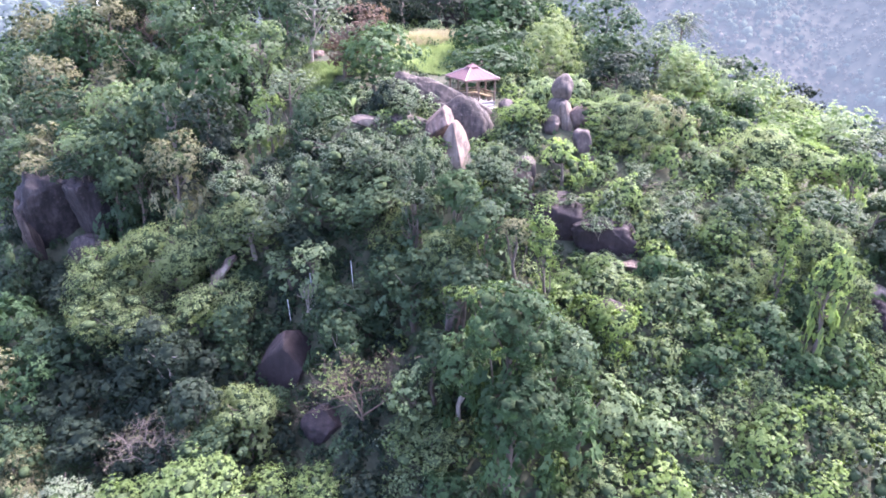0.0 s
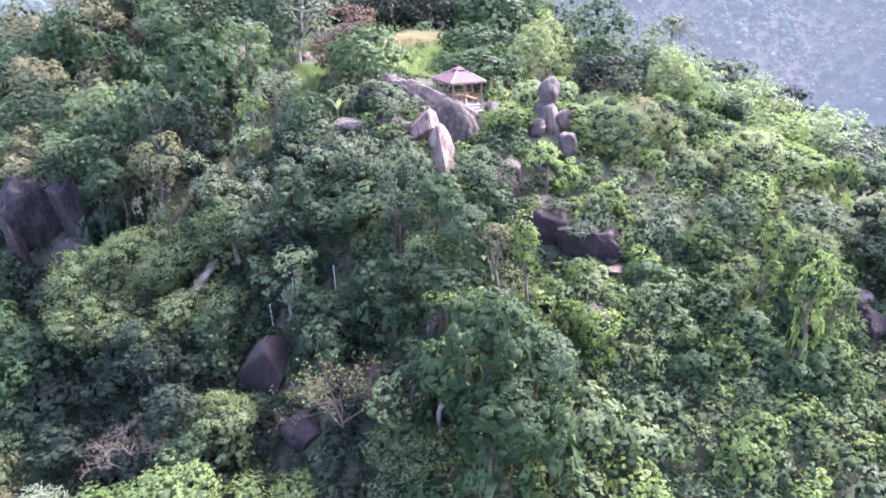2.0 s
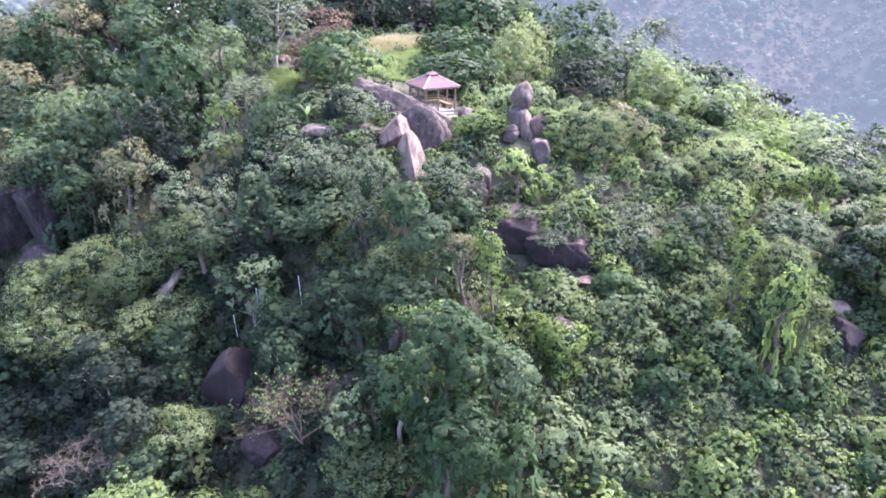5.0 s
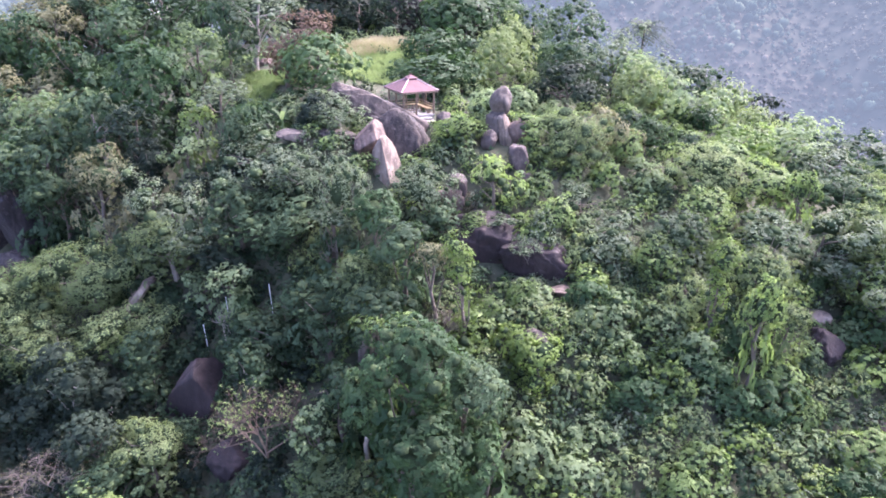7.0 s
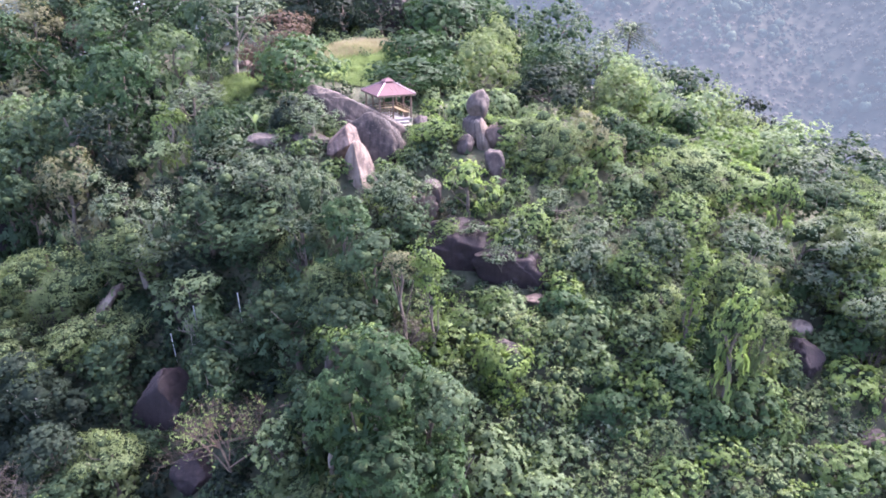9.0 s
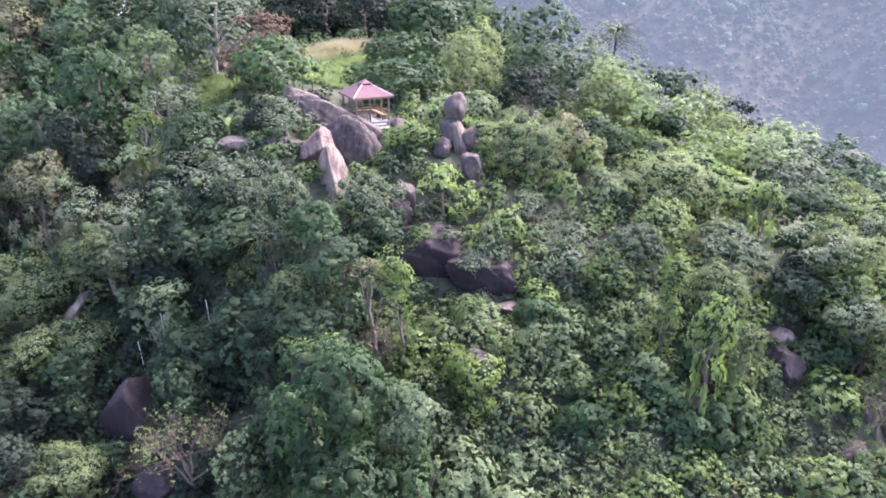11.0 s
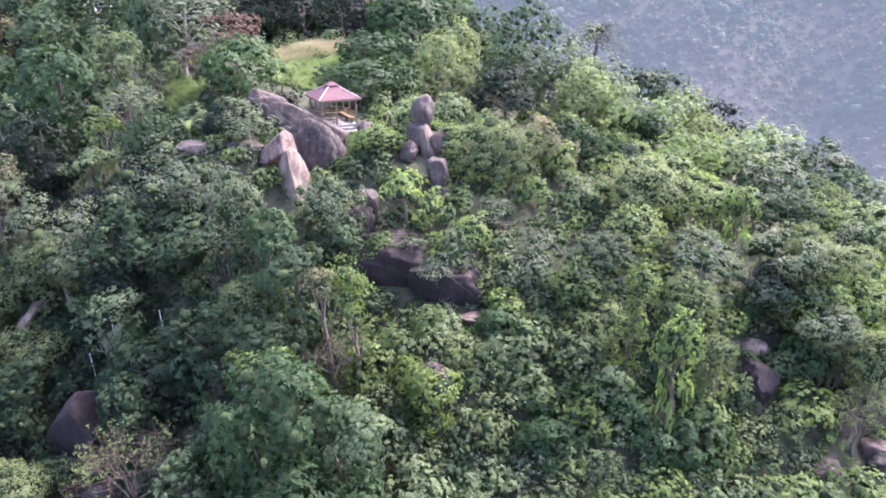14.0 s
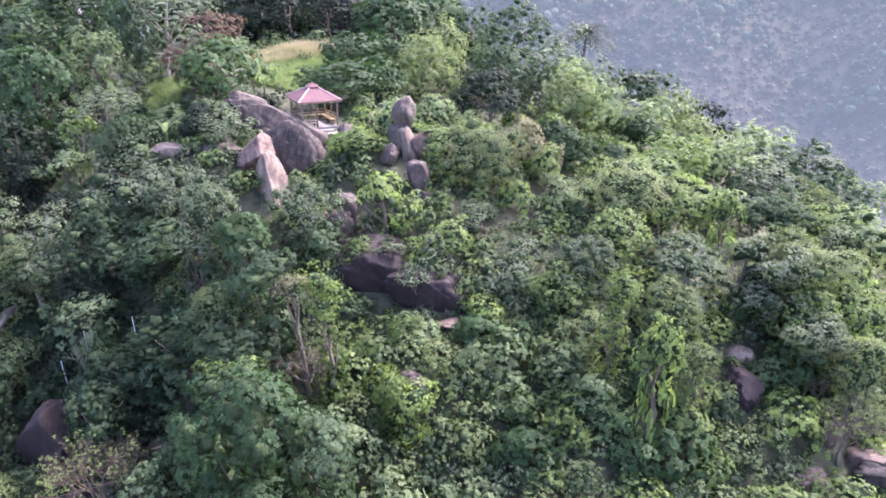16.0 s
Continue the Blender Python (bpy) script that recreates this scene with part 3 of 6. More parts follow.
boulder("pale upright wedge of granite beside the pillar", (11.2, 61.2, 48.2), (0.62, 0.6, 1.4), -12, 36, "pale", 0, 4, 0.06, faces=(((-0.6, -0.75, 0.2), 0.5), ((0.7, -0.6, 0.2), 0.5)))
boulder("brown weathered rock bank half sunk in shrubs", (-2.9, 59.8, 48.2), (1.5, 0.9, 0.5), 5, 37, "grey", 0, 4, 0.14, faces=(((0, 0, 1), 0.55),))
boulder("pinkish rock leaning on the pillar's side", (12.3, 61.5, 48.3), (0.9, 0.8, 1.0), 30, 7, "pink", 0, 6, 0.08)
boulder("round dark boulder in front of the pillar", (9.75, 60.3, 47.75), (0.62, 0.7, 0.72), 14, 8, "dark", 0, 4, 0.12)
boulder("egg-shaped dark boulder among the shrubs", (12.2, 58.0, 46.5), (0.78, 0.85, 1.2), -14, 9, "dark", 0, 4, 0.12, taper=-0.1)
boulder("small grey boulder below the egg-shaped one", (12.8, 57.3, 45.1), (0.55, 0.6, 0.6), -20, 10, "grey", 0, 3, 0.06)
boulder("dark round rock beside the pavilion steps", (6.0, 64.2, 48.5), (0.75, 0.7, 0.7), 0, 41, "dark", 0, 5, 0.14)
boulder("dark rock on top of a red earth bank", (7.1, 54.9, 45.6), (0.7, 0.75, 0.5), 10, 11, "dark", 0, 5, 0.16)
boulder("crumbling red earth bank below the knoll", (6.5, 54.4, 44.3), (0.95, 0.8, 0.8), 25, 12, "earth", 0, 5, 0.32)
# the hollow's shade is in the rock colour
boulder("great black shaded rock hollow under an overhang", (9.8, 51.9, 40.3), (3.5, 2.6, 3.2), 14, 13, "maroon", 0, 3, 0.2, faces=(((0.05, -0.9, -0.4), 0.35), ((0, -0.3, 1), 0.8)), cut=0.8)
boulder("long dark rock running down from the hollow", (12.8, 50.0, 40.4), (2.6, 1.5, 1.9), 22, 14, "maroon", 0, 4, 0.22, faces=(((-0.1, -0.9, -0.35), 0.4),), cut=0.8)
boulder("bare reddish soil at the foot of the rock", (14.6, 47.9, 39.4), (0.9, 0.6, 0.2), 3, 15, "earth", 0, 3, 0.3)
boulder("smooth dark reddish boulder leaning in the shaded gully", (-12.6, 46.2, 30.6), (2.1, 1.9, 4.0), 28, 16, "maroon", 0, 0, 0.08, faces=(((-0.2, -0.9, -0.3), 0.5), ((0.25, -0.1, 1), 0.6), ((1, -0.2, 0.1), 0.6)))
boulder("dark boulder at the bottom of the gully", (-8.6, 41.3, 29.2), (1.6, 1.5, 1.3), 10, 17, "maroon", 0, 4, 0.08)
# cliff rocks and their backing wall: shade of the recess in the colour
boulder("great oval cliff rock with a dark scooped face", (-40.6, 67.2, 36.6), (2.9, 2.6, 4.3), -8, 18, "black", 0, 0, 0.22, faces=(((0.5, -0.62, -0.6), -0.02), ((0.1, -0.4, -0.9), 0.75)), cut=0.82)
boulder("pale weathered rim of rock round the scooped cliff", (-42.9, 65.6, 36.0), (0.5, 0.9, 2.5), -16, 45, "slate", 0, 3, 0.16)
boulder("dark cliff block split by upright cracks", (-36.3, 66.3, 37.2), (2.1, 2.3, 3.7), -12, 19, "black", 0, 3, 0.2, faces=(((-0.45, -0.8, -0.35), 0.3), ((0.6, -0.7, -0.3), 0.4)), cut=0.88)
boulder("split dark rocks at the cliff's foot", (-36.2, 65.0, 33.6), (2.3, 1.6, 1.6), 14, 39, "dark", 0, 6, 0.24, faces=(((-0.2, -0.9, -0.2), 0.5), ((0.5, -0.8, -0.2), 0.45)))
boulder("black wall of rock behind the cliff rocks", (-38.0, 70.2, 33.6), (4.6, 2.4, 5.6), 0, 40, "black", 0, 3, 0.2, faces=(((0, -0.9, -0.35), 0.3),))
boulder("pale tilted slab sticking out of the trees", (-19.2, 53.6, 36.3), (1.8, 0.9, 0.5), -48, 20, "pale", 0, 5, 0.07)
boulder("pinkish weathered rock in the vine thicket", (12.3, 43.1, 37.8), (1.0, 0.9, 0.85), 28, 21, "grey", 0, 5, 0.22)
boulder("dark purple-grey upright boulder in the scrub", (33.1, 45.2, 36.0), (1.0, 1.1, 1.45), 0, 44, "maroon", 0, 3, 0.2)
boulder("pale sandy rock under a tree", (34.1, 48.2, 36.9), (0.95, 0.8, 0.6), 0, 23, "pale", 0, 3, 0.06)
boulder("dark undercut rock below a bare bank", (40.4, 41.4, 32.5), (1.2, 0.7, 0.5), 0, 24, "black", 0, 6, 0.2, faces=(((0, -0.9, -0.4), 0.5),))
boulder("bare pinkish soil ledge on the rock", (40.7, 42.5, 33.1), (1.3, 0.9, 0.2), -4, 25, "earth", 0, 5, 0.34)
boulder("reddish rubble and earth in the scrub", (35.9, 40.9, 32.6), (1.0, 0.9, 0.5), -10, 26, "earth", 0, 6, 0.4)
boulder("small reddish earth lump beside a tree foot", (38.4, 43.4, 34.4), (0.6, 0.55, 0.4), 0, 27, "earth", 0, 5, 0.2)
boulder("grey tilted slab under the leaves", (0.7, 42.9, 38.0), (0.75, 0.6, 0.35), -30, 28, "grey", 0, 4, 0.08)
boulder("small pinkish rock on the upper grass", (-15.8, 87.3, 50.7), (1.2, 0.8, 0.7), 0, 29, "pink", 0, 5, 0.08)
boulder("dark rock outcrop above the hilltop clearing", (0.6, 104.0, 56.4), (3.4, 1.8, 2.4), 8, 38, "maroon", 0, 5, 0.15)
boulder("narrow pale streak of bare rock", (26.1, 48.0, 37.9), (0.6, 0.5, 0.25), 35, 30, "pale", 0, 4, 0.1)


# ---- pavilion ----
def box(bm, cx, cy, cz, sx, sy, sz, m=None):
    mat = Matrix.Translation((cx, cy, cz)) @ (m or Matrix()) @ Matrix.Diagonal((sx, sy, sz, 1))
    bmesh.ops.create_cube(bm, size=1, matrix=mat)
    return bm


def bevelled(bm, width=0.012):
    bmesh.ops.bevel(bm, geom=bm.edges[:], offset=width, segments=1, affect="EDGES")
    return bm


def pavilion():
    X, Y, EAVE = 1.85, 2.15, 2.1        # half sizes of the eaves, their height over the floor
    thing = tagged(base_of("pavilion", 2.85, 67.2, 48.75, 25.8), "open timber pavilion with a faded red hipped roof", "pavilion")
    part("floor_slab", bevelled(box(bmesh.new(), 0, 0, -0.35, 2 * X - 0.5, 2 * Y - 0.5, 0.7), 0.03), CONCRETE, thing, "pale concrete floor slab")
    part("floor_step", bevelled(box(bmesh.new(), 0.5, -Y + 0.05, -0.38, 1.3, 0.5, 0.36), 0.03), CONCRETE, thing, "pale concrete step")
    part("floor_step", bevelled(box(bmesh.new(), 0.6, -Y - 0.45, -0.62, 1.3, 0.5, 0.4), 0.03), CONCRETE, thing, "pale concrete step")
    px, py = X - 0.34, Y - 0.36
    for sx in (-1, 1):
        for sy in (-1, 0, 1):
            part("post", bevelled(box(bmesh.new(), sx * px, sy * py, EAVE / 2, 0.14, 0.14, EAVE)), TIMBER, thing)
    for sy in (-1, 1):
        part("post", bevelled(box(bmesh.new(), 0.25 * sy, sy * py, EAVE / 2, 0.12, 0.12, EAVE)), TIMBER, thing)
    for sx in (-1, 1):
        part("beam", bevelled(box(bmesh.new(), sx * px, 0, EAVE - 0.03, 0.1, 2 * py + 0.5, 0.14)), TIMBER, thing)
    for sy in (-1, 1):
        part("beam", bevelled(box(bmesh.new(), 0, sy * py, EAVE + 0.1, 2 * px + 0.5, 0.1, 0.12)), TIMBER, thing)
    # railings: rails along the sides, with slats between
    for sx in (-1, 1):
        for z in (0.42, 0.62, 0.86):
            part("rail", bevelled(box(bmesh.new(), sx * px, 0.0, z, 0.06, 2 * py, 0.08)), YELLOW_WOOD if z != 0.86 else TIMBER, thing)
        for i in range(9):
            part("slat", box(bmesh.new(), sx * px, -py + 0.2 + i * (2 * py - 0.4) / 8, 0.42, 0.035, 0.05, 0.84), TIMBER, thing)
    for z in (0.42, 0.62, 0.86):
        part("rail", bevelled(box(bmesh.new(), 0, py, z, 2 * px, 0.06, 0.08)), YELLOW_WOOD if z != 0.86 else TIMBER, thing)
    part("rail", bevelled(box(bmesh.new(), -px / 2 - 0.1, -py, 0.86, px - 0.2, 0.06, 0.08)), TIMBER, thing)
    part("rail", bevelled(box(bmesh.new(), -px / 2 - 0.1, -py, 0.5, px - 0.2, 0.06, 0.08)), TIMBER, thing)
    for i in range(6):
        part("slat", box(bmesh.new(), -px + 0.12 + i * (px - 0.2) / 6, -py, 0.42, 0.05, 0.035, 0.84), TIMBER, thing)
    # benches inside
    for sx in (-1, 1):
        part("bench_seat", bevelled(box(bmesh.new(), sx * (px - 0.28), 0.1, 0.45, 0.42, 2 * py - 0.5, 0.05)), YELLOW_WOOD, thing, "yellowed timber bench seat")
        for y in (-py + 0.5, 0.1, py - 0.3):
            part("bench_leg", bevelled(box(bmesh.new(), sx * (px - 0.3), y, 0.21, 0.36, 0.07, 0.42)), TIMBER, thing)
    part("bench_seat", bevelled(box(bmesh.new(), 0, py - 0.3, 0.45, 2 * px - 1.1, 0.42, 0.05)), YELLOW_WOOD, thing, "yellowed timber bench seat")
    for x in (-px + 0.7, px - 0.7):
        part("bench_leg", bevelled(box(bmesh.new(), x, py - 0.3, 0.21, 0.07, 0.36, 0.42)), TIMBER, thing)
    # low boarded side
    for i in range(16):
        part("board", bevelled(box(bmesh.new(), -px - 0.05, -py + 0.18 + i * (2 * py - 0.36) / 15, 0.39, 0.025, 0.19, 0.78), 0.006), TIMBER, thing)
    # roof: four thick slopes, hip caps, a raised cap with its own small roof
    rise, tx, ty = 0.86, 0.42, 0.42
    z0 = EAVE + 0.05
    lowc = [Vector((sx * X, sy * Y, z0)) for sx, sy in ((-1, -1), (1, -1), (1, 1), (-1, 1))]
    topc = [Vector((sx * tx, sy * ty, z0 + rise)) for sx, sy in ((-1, -1), (1, -1), (1, 1), (-1, 1))]
    for i in range(4):
        a, b, c, d = lowc[i], lowc[(i + 1) % 4], topc[(i + 1) % 4], topc[i]
        bm = bmesh.new()
        nrm = (b - a).cross(d - a).normalized() * 0.05
        top = [bm.verts.new(p + nrm) for p in (a, b, c, d)]
        low = [bm.verts.new(p - nrm * 0.2) for p in (a, b, c, d)]
        bm.faces.new(top)
        bm.faces.new(low[::-1])
        for k in range(4):
            bm.faces.new((top[k], low[k], low[(k + 1) % 4], top[(k + 1) % 4]))
        sheet = part("roof_slope", bm, ROOF_RED, thing)
        along = (b - a).normalized()
        up = ((d + c) / 2 - (a + b) / 2)
        n = 9
        for k in range(1, n):
            s = k / n
            foot = a.lerp(b, s) + nrm * 1.1
            edge = 1.0 if 0.38 < s < 0.62 else min(1.0, min(s, 1 - s) / 0.38)
            head = foot + up * edge * 0.98
            pts, faces = tube([foot, (foot + head) / 2, head], [0.01, 0.01, 0.01], 4)
            rib = new("roof_rib", mesh_of("roof_rib", pts, faces, [ROOF_RED]))
            rib.parent = sheet
        fascia = bmesh.new()
        mid = (a + b) / 2
        box(fascia, mid.x, mid.y, z0 - 0.04, (b - a).length - 0.02, 0.03, 0.14, Matrix.Rotation(math.atan2(along.y, along.x), 4, "Z"))
        part("fascia", fascia, TIMBER, thing)
        pts, faces = tube([a + Vector((0, 0, 0.06)), (a + d) / 2 + Vector((0, 0, 0.075)), d + Vector((0, 0, 0.075))], [0.05, 0.05, 0.05], 6)
        hip = new("hip_cap", mesh_of("hip_cap", pts, faces, [RIDGE], None, True))
        hip.parent = thing
        tagged(hip, "faded pale hip cap")
    part("cap_base", box(bmesh.new(), 0, 0, z0 + rise + 0.06, 2 * tx - 0.1, 2 * ty - 0.1, 0.2), ROOF_RED, thing)
    bm = bmesh.new()
    bmesh.ops.create_cone(bm, cap_ends=True, segments=4, radius1=0.74, radius2=0.06, depth=0.3, matrix=Matrix.Translation((0, 0, z0 + rise + 0.3)) @ Matrix.Rotation(radians(45), 4, "Z"))
    part("cap_roof", bm, ROOF_RED, thing)
    bm = bmesh.new()
    bmesh.ops.create_uvsphere(bm, u_segments=8, v_segments=6, radius=0.07, matrix=Matrix.Translation((0, 0, z0 + rise + 0.48)))
    part("finial", bm, ROOF_RED, thing)


pavilion()


def white_post(x, y, top, lean):
    """A thin whitewashed post with a small cap."""
    z = lie(x, y) - 0.2
    thing = tagged(base_of("white_post", x, y, z), "thin whitewashed post standing among dark trees", "post", "white posts in the gully")
    thing.rotation_euler = (0, radians(lean), 0)
    tall = top - z
    part("shaft", bevelled(box(bmesh.new(), 0, 0, tall / 2, 0.05, 0.05, tall), 0.012), POST_WHITE, thing)
    part("cap", bevelled(box(bmesh.new(), 0, 0, tall + 0.02, 0.085, 0.085, 0.04), 0.01), POST_WHITE, thing)


white_post(-7.3, 49.8, 38.8, -2)
white_post(-10.6, 49.4, 37.9, -1)
white_post(-12.5, 49.3, 35.6, -3)


# ---- bare trees, palms, bananas ----
def bare_tree(words, x, y, top, spread, seed, mat, lean=0.0, levels=5, leafy=None, forks=3):
    """A leafless tree: a trunk that forks again and again into thin twigs."""
    rng = np.random.default_rng(seed)
    z = lie(x, y) - 0.15
    thing = tagged(base_of("bare_tree", x, y, z), words, "tree")
    tall = top - z
    pieces, tips, limbs = [], [], []

    def grow(a, d, length, thick, level):
        b = a + d * length
        pieces.append(tube(bent(rng, a, b, 3, length * 0.06), (thick, thick * 0.85, thick * 0.68), 5 if level < 2 else 3))
        if level >= levels:
            tips.append(b)
            return
        for _ in range(forks if level > 0 else 5):
            if level == 0:
                limbs.append(len(pieces))
            w = unit(d * 0.9 + rng.normal(size=3) * (0.62 if level else 0.5) * np.array([spread, spread, 0.7]) + np.array([lean, 0, 0.12]))
            grow(a + d * length * rng.uniform(0.65, 1.0), w, length * rng.uniform(0.6, 0.86), thick * 0.58, level + 1)

    grow(np.zeros(3), unit(np.array([lean * 0.6, 0, 1.0])), tall * 0.27, 0.025 + tall * (0.014 if levels < 6 else 0.01), 0)
    limbs.append(len(pieces))
    for name, i, j in zip(("trunk", *["branch"] * 5), (0, *limbs), limbs):
        ob = new(name, mesh_of(name, *join(pieces[i:j]), [mat], None, True))
        ob.parent = thing
    if leafy:
        t = np.array(tips)
        t = t[rng.random(len(t)) < leafy[1]]
        pts, faces = leaves_at(rng, t, unit(rng.normal(size=t.shape) + np.array([0, 0, 0.8])), 6, 0.16, 0.07, 0.2)
        leaf = new("crown", mesh_of("crown", pts, faces, [LEAF[leafy[0]]]))
        leaf.parent = thing
    return thing


bare_tree("half-bare tree with a fan of brown twigs", -5.6, 38.8, 39.4, 1.1, 5, FAN_TWIG, 0.0, 6, ("bright", 0.3), 3)
bare_tree("leafless pinkish grey tree with tangled twigs", -21.4, 39.2, 34.3, 2.5, 8, TWIG, 0.15, 6, ("olive", 0.2))
bare_tree("leafless grey tree with fine upright twigs", 23.0, 51.5, 44.5, 0.8, 11, TWIG, 0.0, 5, ("grey", 0.25))
bare_tree("small leafless tree with crooked grey branches", 27.4, 45.2, 41.0, 1.1, 14, TWIG, 0.1, 4)
bare_tree("young tree with a forked bare trunk and light leaves", 38.4, 42.1, 39.9, 0.75, 77, BARK, 0.05, 5, ("feather", 0.9))
bare_tree("slender tree with a bare upright trunk", 37.1, 46.0, 38.8, 0.35, 90, BARK, 0.0, 3, ("dark", 1.0))
bare_tree("slender tree with a bare upright trunk", 37.7, 45.9, 38.5, 0.35, 91, BARK, 0.0, 3, ("dark", 1.0))
bare_tree("slender tree with a bare upright trunk", 38.3, 45.8, 38.6, 0.35, 92, BARK, 0.0, 3, ("dark", 1.0))
bare_tree("slender tree with a bare upright trunk", 39.1, 46.1, 38.7, 0.35, 93, BARK, 0.0, 3, ("dark", 1.0))
bare_tree("slender tree with a bare upright trunk", 39.8, 46.5, 38.1, 0.35, 94, BARK, 0.0, 3, ("dark", 1.0))
bare_tree("dry pinkish shrub with thin twigs", 5.6, 44.6, 41.5, 1.1, 17, TWIG, 0.0, 5, ("olive", 0.5))
bare_tree("thin forked tree with a pale trunk", -11.0, 49.0, 39.0, 0.7, 23, PALE_BARK, 0.05, 4, ("light", 0.8))

bare_tree("dry leafless brush of thin pinkish grey twigs", 4.2, 51.3, 41.3, 1.3, 40, TWIG, 0.0, 4, ("olive", 0.3))
bare_tree("dry leafless brush of thin pinkish grey twigs", 14.4, 48.8, 40.4, 1.5, 41, TWIG, 0.0, 4, ("grey", 0.1))
bare_tree("dry leafless brush of thin pinkish grey twigs", 16.4, 49.5, 41.0, 1.3, 42, TWIG, 0.0, 4, ("olive", 0.2))
bare_tree("dry leafless brush of thin pinkish grey twigs", 13.1, 45.9, 38.7, 1.4, 43, TWIG, 0.0, 4, ("grey", 0.2))
bare_tree("dry leafless brush of thin pinkish grey twigs", 20.3, 52.1, 42.5, 1.1, 44, TWIG, 0.0, 4, ("olive", 0.2))
bare_tree("dry leafless brush of thin pinkish grey twigs", 26.5, 50.8, 41.6, 1.0, 45, TWIG, 0.0, 4, ("grey", 0.2))
bare_tree("dry leafless brush of thin pinkish grey twigs", 21.5, 54.9, 43.9, 1.0, 46, TWIG, 0.0, 4, ("olive", 0.3))
bare_tree("dry leafless brush of thin pinkish grey twigs", 10.2, 46.3, 38.8, 1.4, 47, TWIG, 0.0, 4, ("grey", 0.3))
bare_tree("dry leafless brush of thin pinkish grey twigs", 29.4, 54.3, 43.2, 0.9, 48, TWIG, 0.0, 4, ("olive", 0.3))
bare_tree("dry leafless brush of thin pinkish grey twigs", 16.9, 52.8, 42.8, 1.2, 49, TWIG, 0.0, 4, ("grey", 0.2))


bare_tree("leafless reddish grey tree on the hill's crest", -43.0, 103.5, 57.6, 0.9, 50, TWIG, 0.0, 5, ("brown", 0.4))
bare_tree("leafless reddish grey tree on the hill's crest", -40.2, 102.6, 57.3, 0.9, 51, TWIG, 0.0, 5, ("brown", 0.3))


def frond(a, way, length, width, drop):
    """One arching palm frond: a rib with leaflets on both sides."""
    t = np.linspace(0, 1, 9)[:, None]
    rib = a + way * length * t + np.array([0, 0, -1]) * drop * t ** 2
    side = unit(np.cross(way, np.array([0, 0, 1.0])))
    pts, faces, n = [], [], 0
    for i in range(1, 9):
        for s in (-1, 1):
            w = width * math.sin(math.pi * (0.12 + 0.85 * i / 9))
            p = rib[i]
            b = p + side * s * w + way * w * 0.5 - np.array([0, 0, 0.25 * w])
            c = rib[i - 1]
            pts += [c, (c + b) / 2 + way * 0.05, b, (p + b) / 2 + way * 0.05]
            faces.append([n, n + 1, n + 2, n + 3])
            n += 4
    return np.array(pts), np.array(faces)


def palm(x, y, top, reach):
    rng = np.random.default_rng(77)
    z = lie(x, y) - 0.2
    thing = tagged(base_of("palm_tree", x, y, z), "dark palm with drooping fronds on the ridge", "palm")
    tall = top - z
    trunk = new("trunk", mesh_of("trunk", *tube(bent(rng, (0, 0, 0), (0.2, 0, tall), 6, 0.08), np.linspace(0.2, 0.13, 6), 8), [BARK], None, True))
    trunk.parent = thing
    for i in range(36):
        a = i * 2.4
        up = rng.uniform(-0.1, 1.5)
        way = unit(np.array([math.cos(a), math.sin(a), up]))
        f = new("frond", mesh_of("frond", *frond(np.array([0.2, 0, tall]), way, reach, reach * 0.26, reach * 0.6), [LEAF["conifer"]]))
        f.parent = thing


palm(31.1, 92.6, 54.4, 3.9)


def banana(x, y, z, reach, count, words, sort):
    rng = np.random.default_rng(int(x * 10) % 97 + 5)
    foot = lie(x, y) - 0.1
    thing = tagged(base_of("banana_plant", x, y, foot), words, "banana plant")
    stem = new("stem", mesh_of("stem", *tube(bent(rng, (0, 0, 0), (0, 0, z - foot), 4, 0.03), np.linspace(0.14, 0.09, 4), 7), [LEAF["light"]], None, True))
    stem.parent = thing
    for i in range(count):
        a = i * 2.4 + 0.4
        way = unit(np.array([math.cos(a), math.sin(a), rng.uniform(0.9, 2.6)]))
        side = unit(np.cross(way, (0, 0, 1)))
        t = np.linspace(0, 1, 7)
        rib = np.array([0, 0, z - foot]) + way * reach * t[:, None] - np.array([0, 0, 1]) * 0.5 * reach * t[:, None] ** 2
        w = reach * 0.1 * np.sin(np.pi * (0.1 + 0.88 * t)) ** 0.6
        fold = np.array([0, 0, 0.06])
        pts = np.concatenate([rib + side * w[:, None] + fold, rib, rib - side * w[:, None] + fold])
        k = np.arange(6)
        faces = np.concatenate([np.stack([k, k + 1, k + 8, k + 7], -1), np.stack([k + 7, k + 8, k + 15, k + 14], -1)])
        lf = new("leaf", mesh_of("leaf", pts, faces, [LEAF[sort]], None, True))
        lf.parent = thing


banana(-4.5, 76.0, 51.3, 1.9, 7, "banana plant with bright upright leaves", "light")
banana(-3.6, 76.4, 51.0, 1.7, 6, "banana plant with bright upright leaves", "light")
banana(-8.3, 62.4, 48.9, 2.2, 4, "banana plant with pale arching leaves", "light")

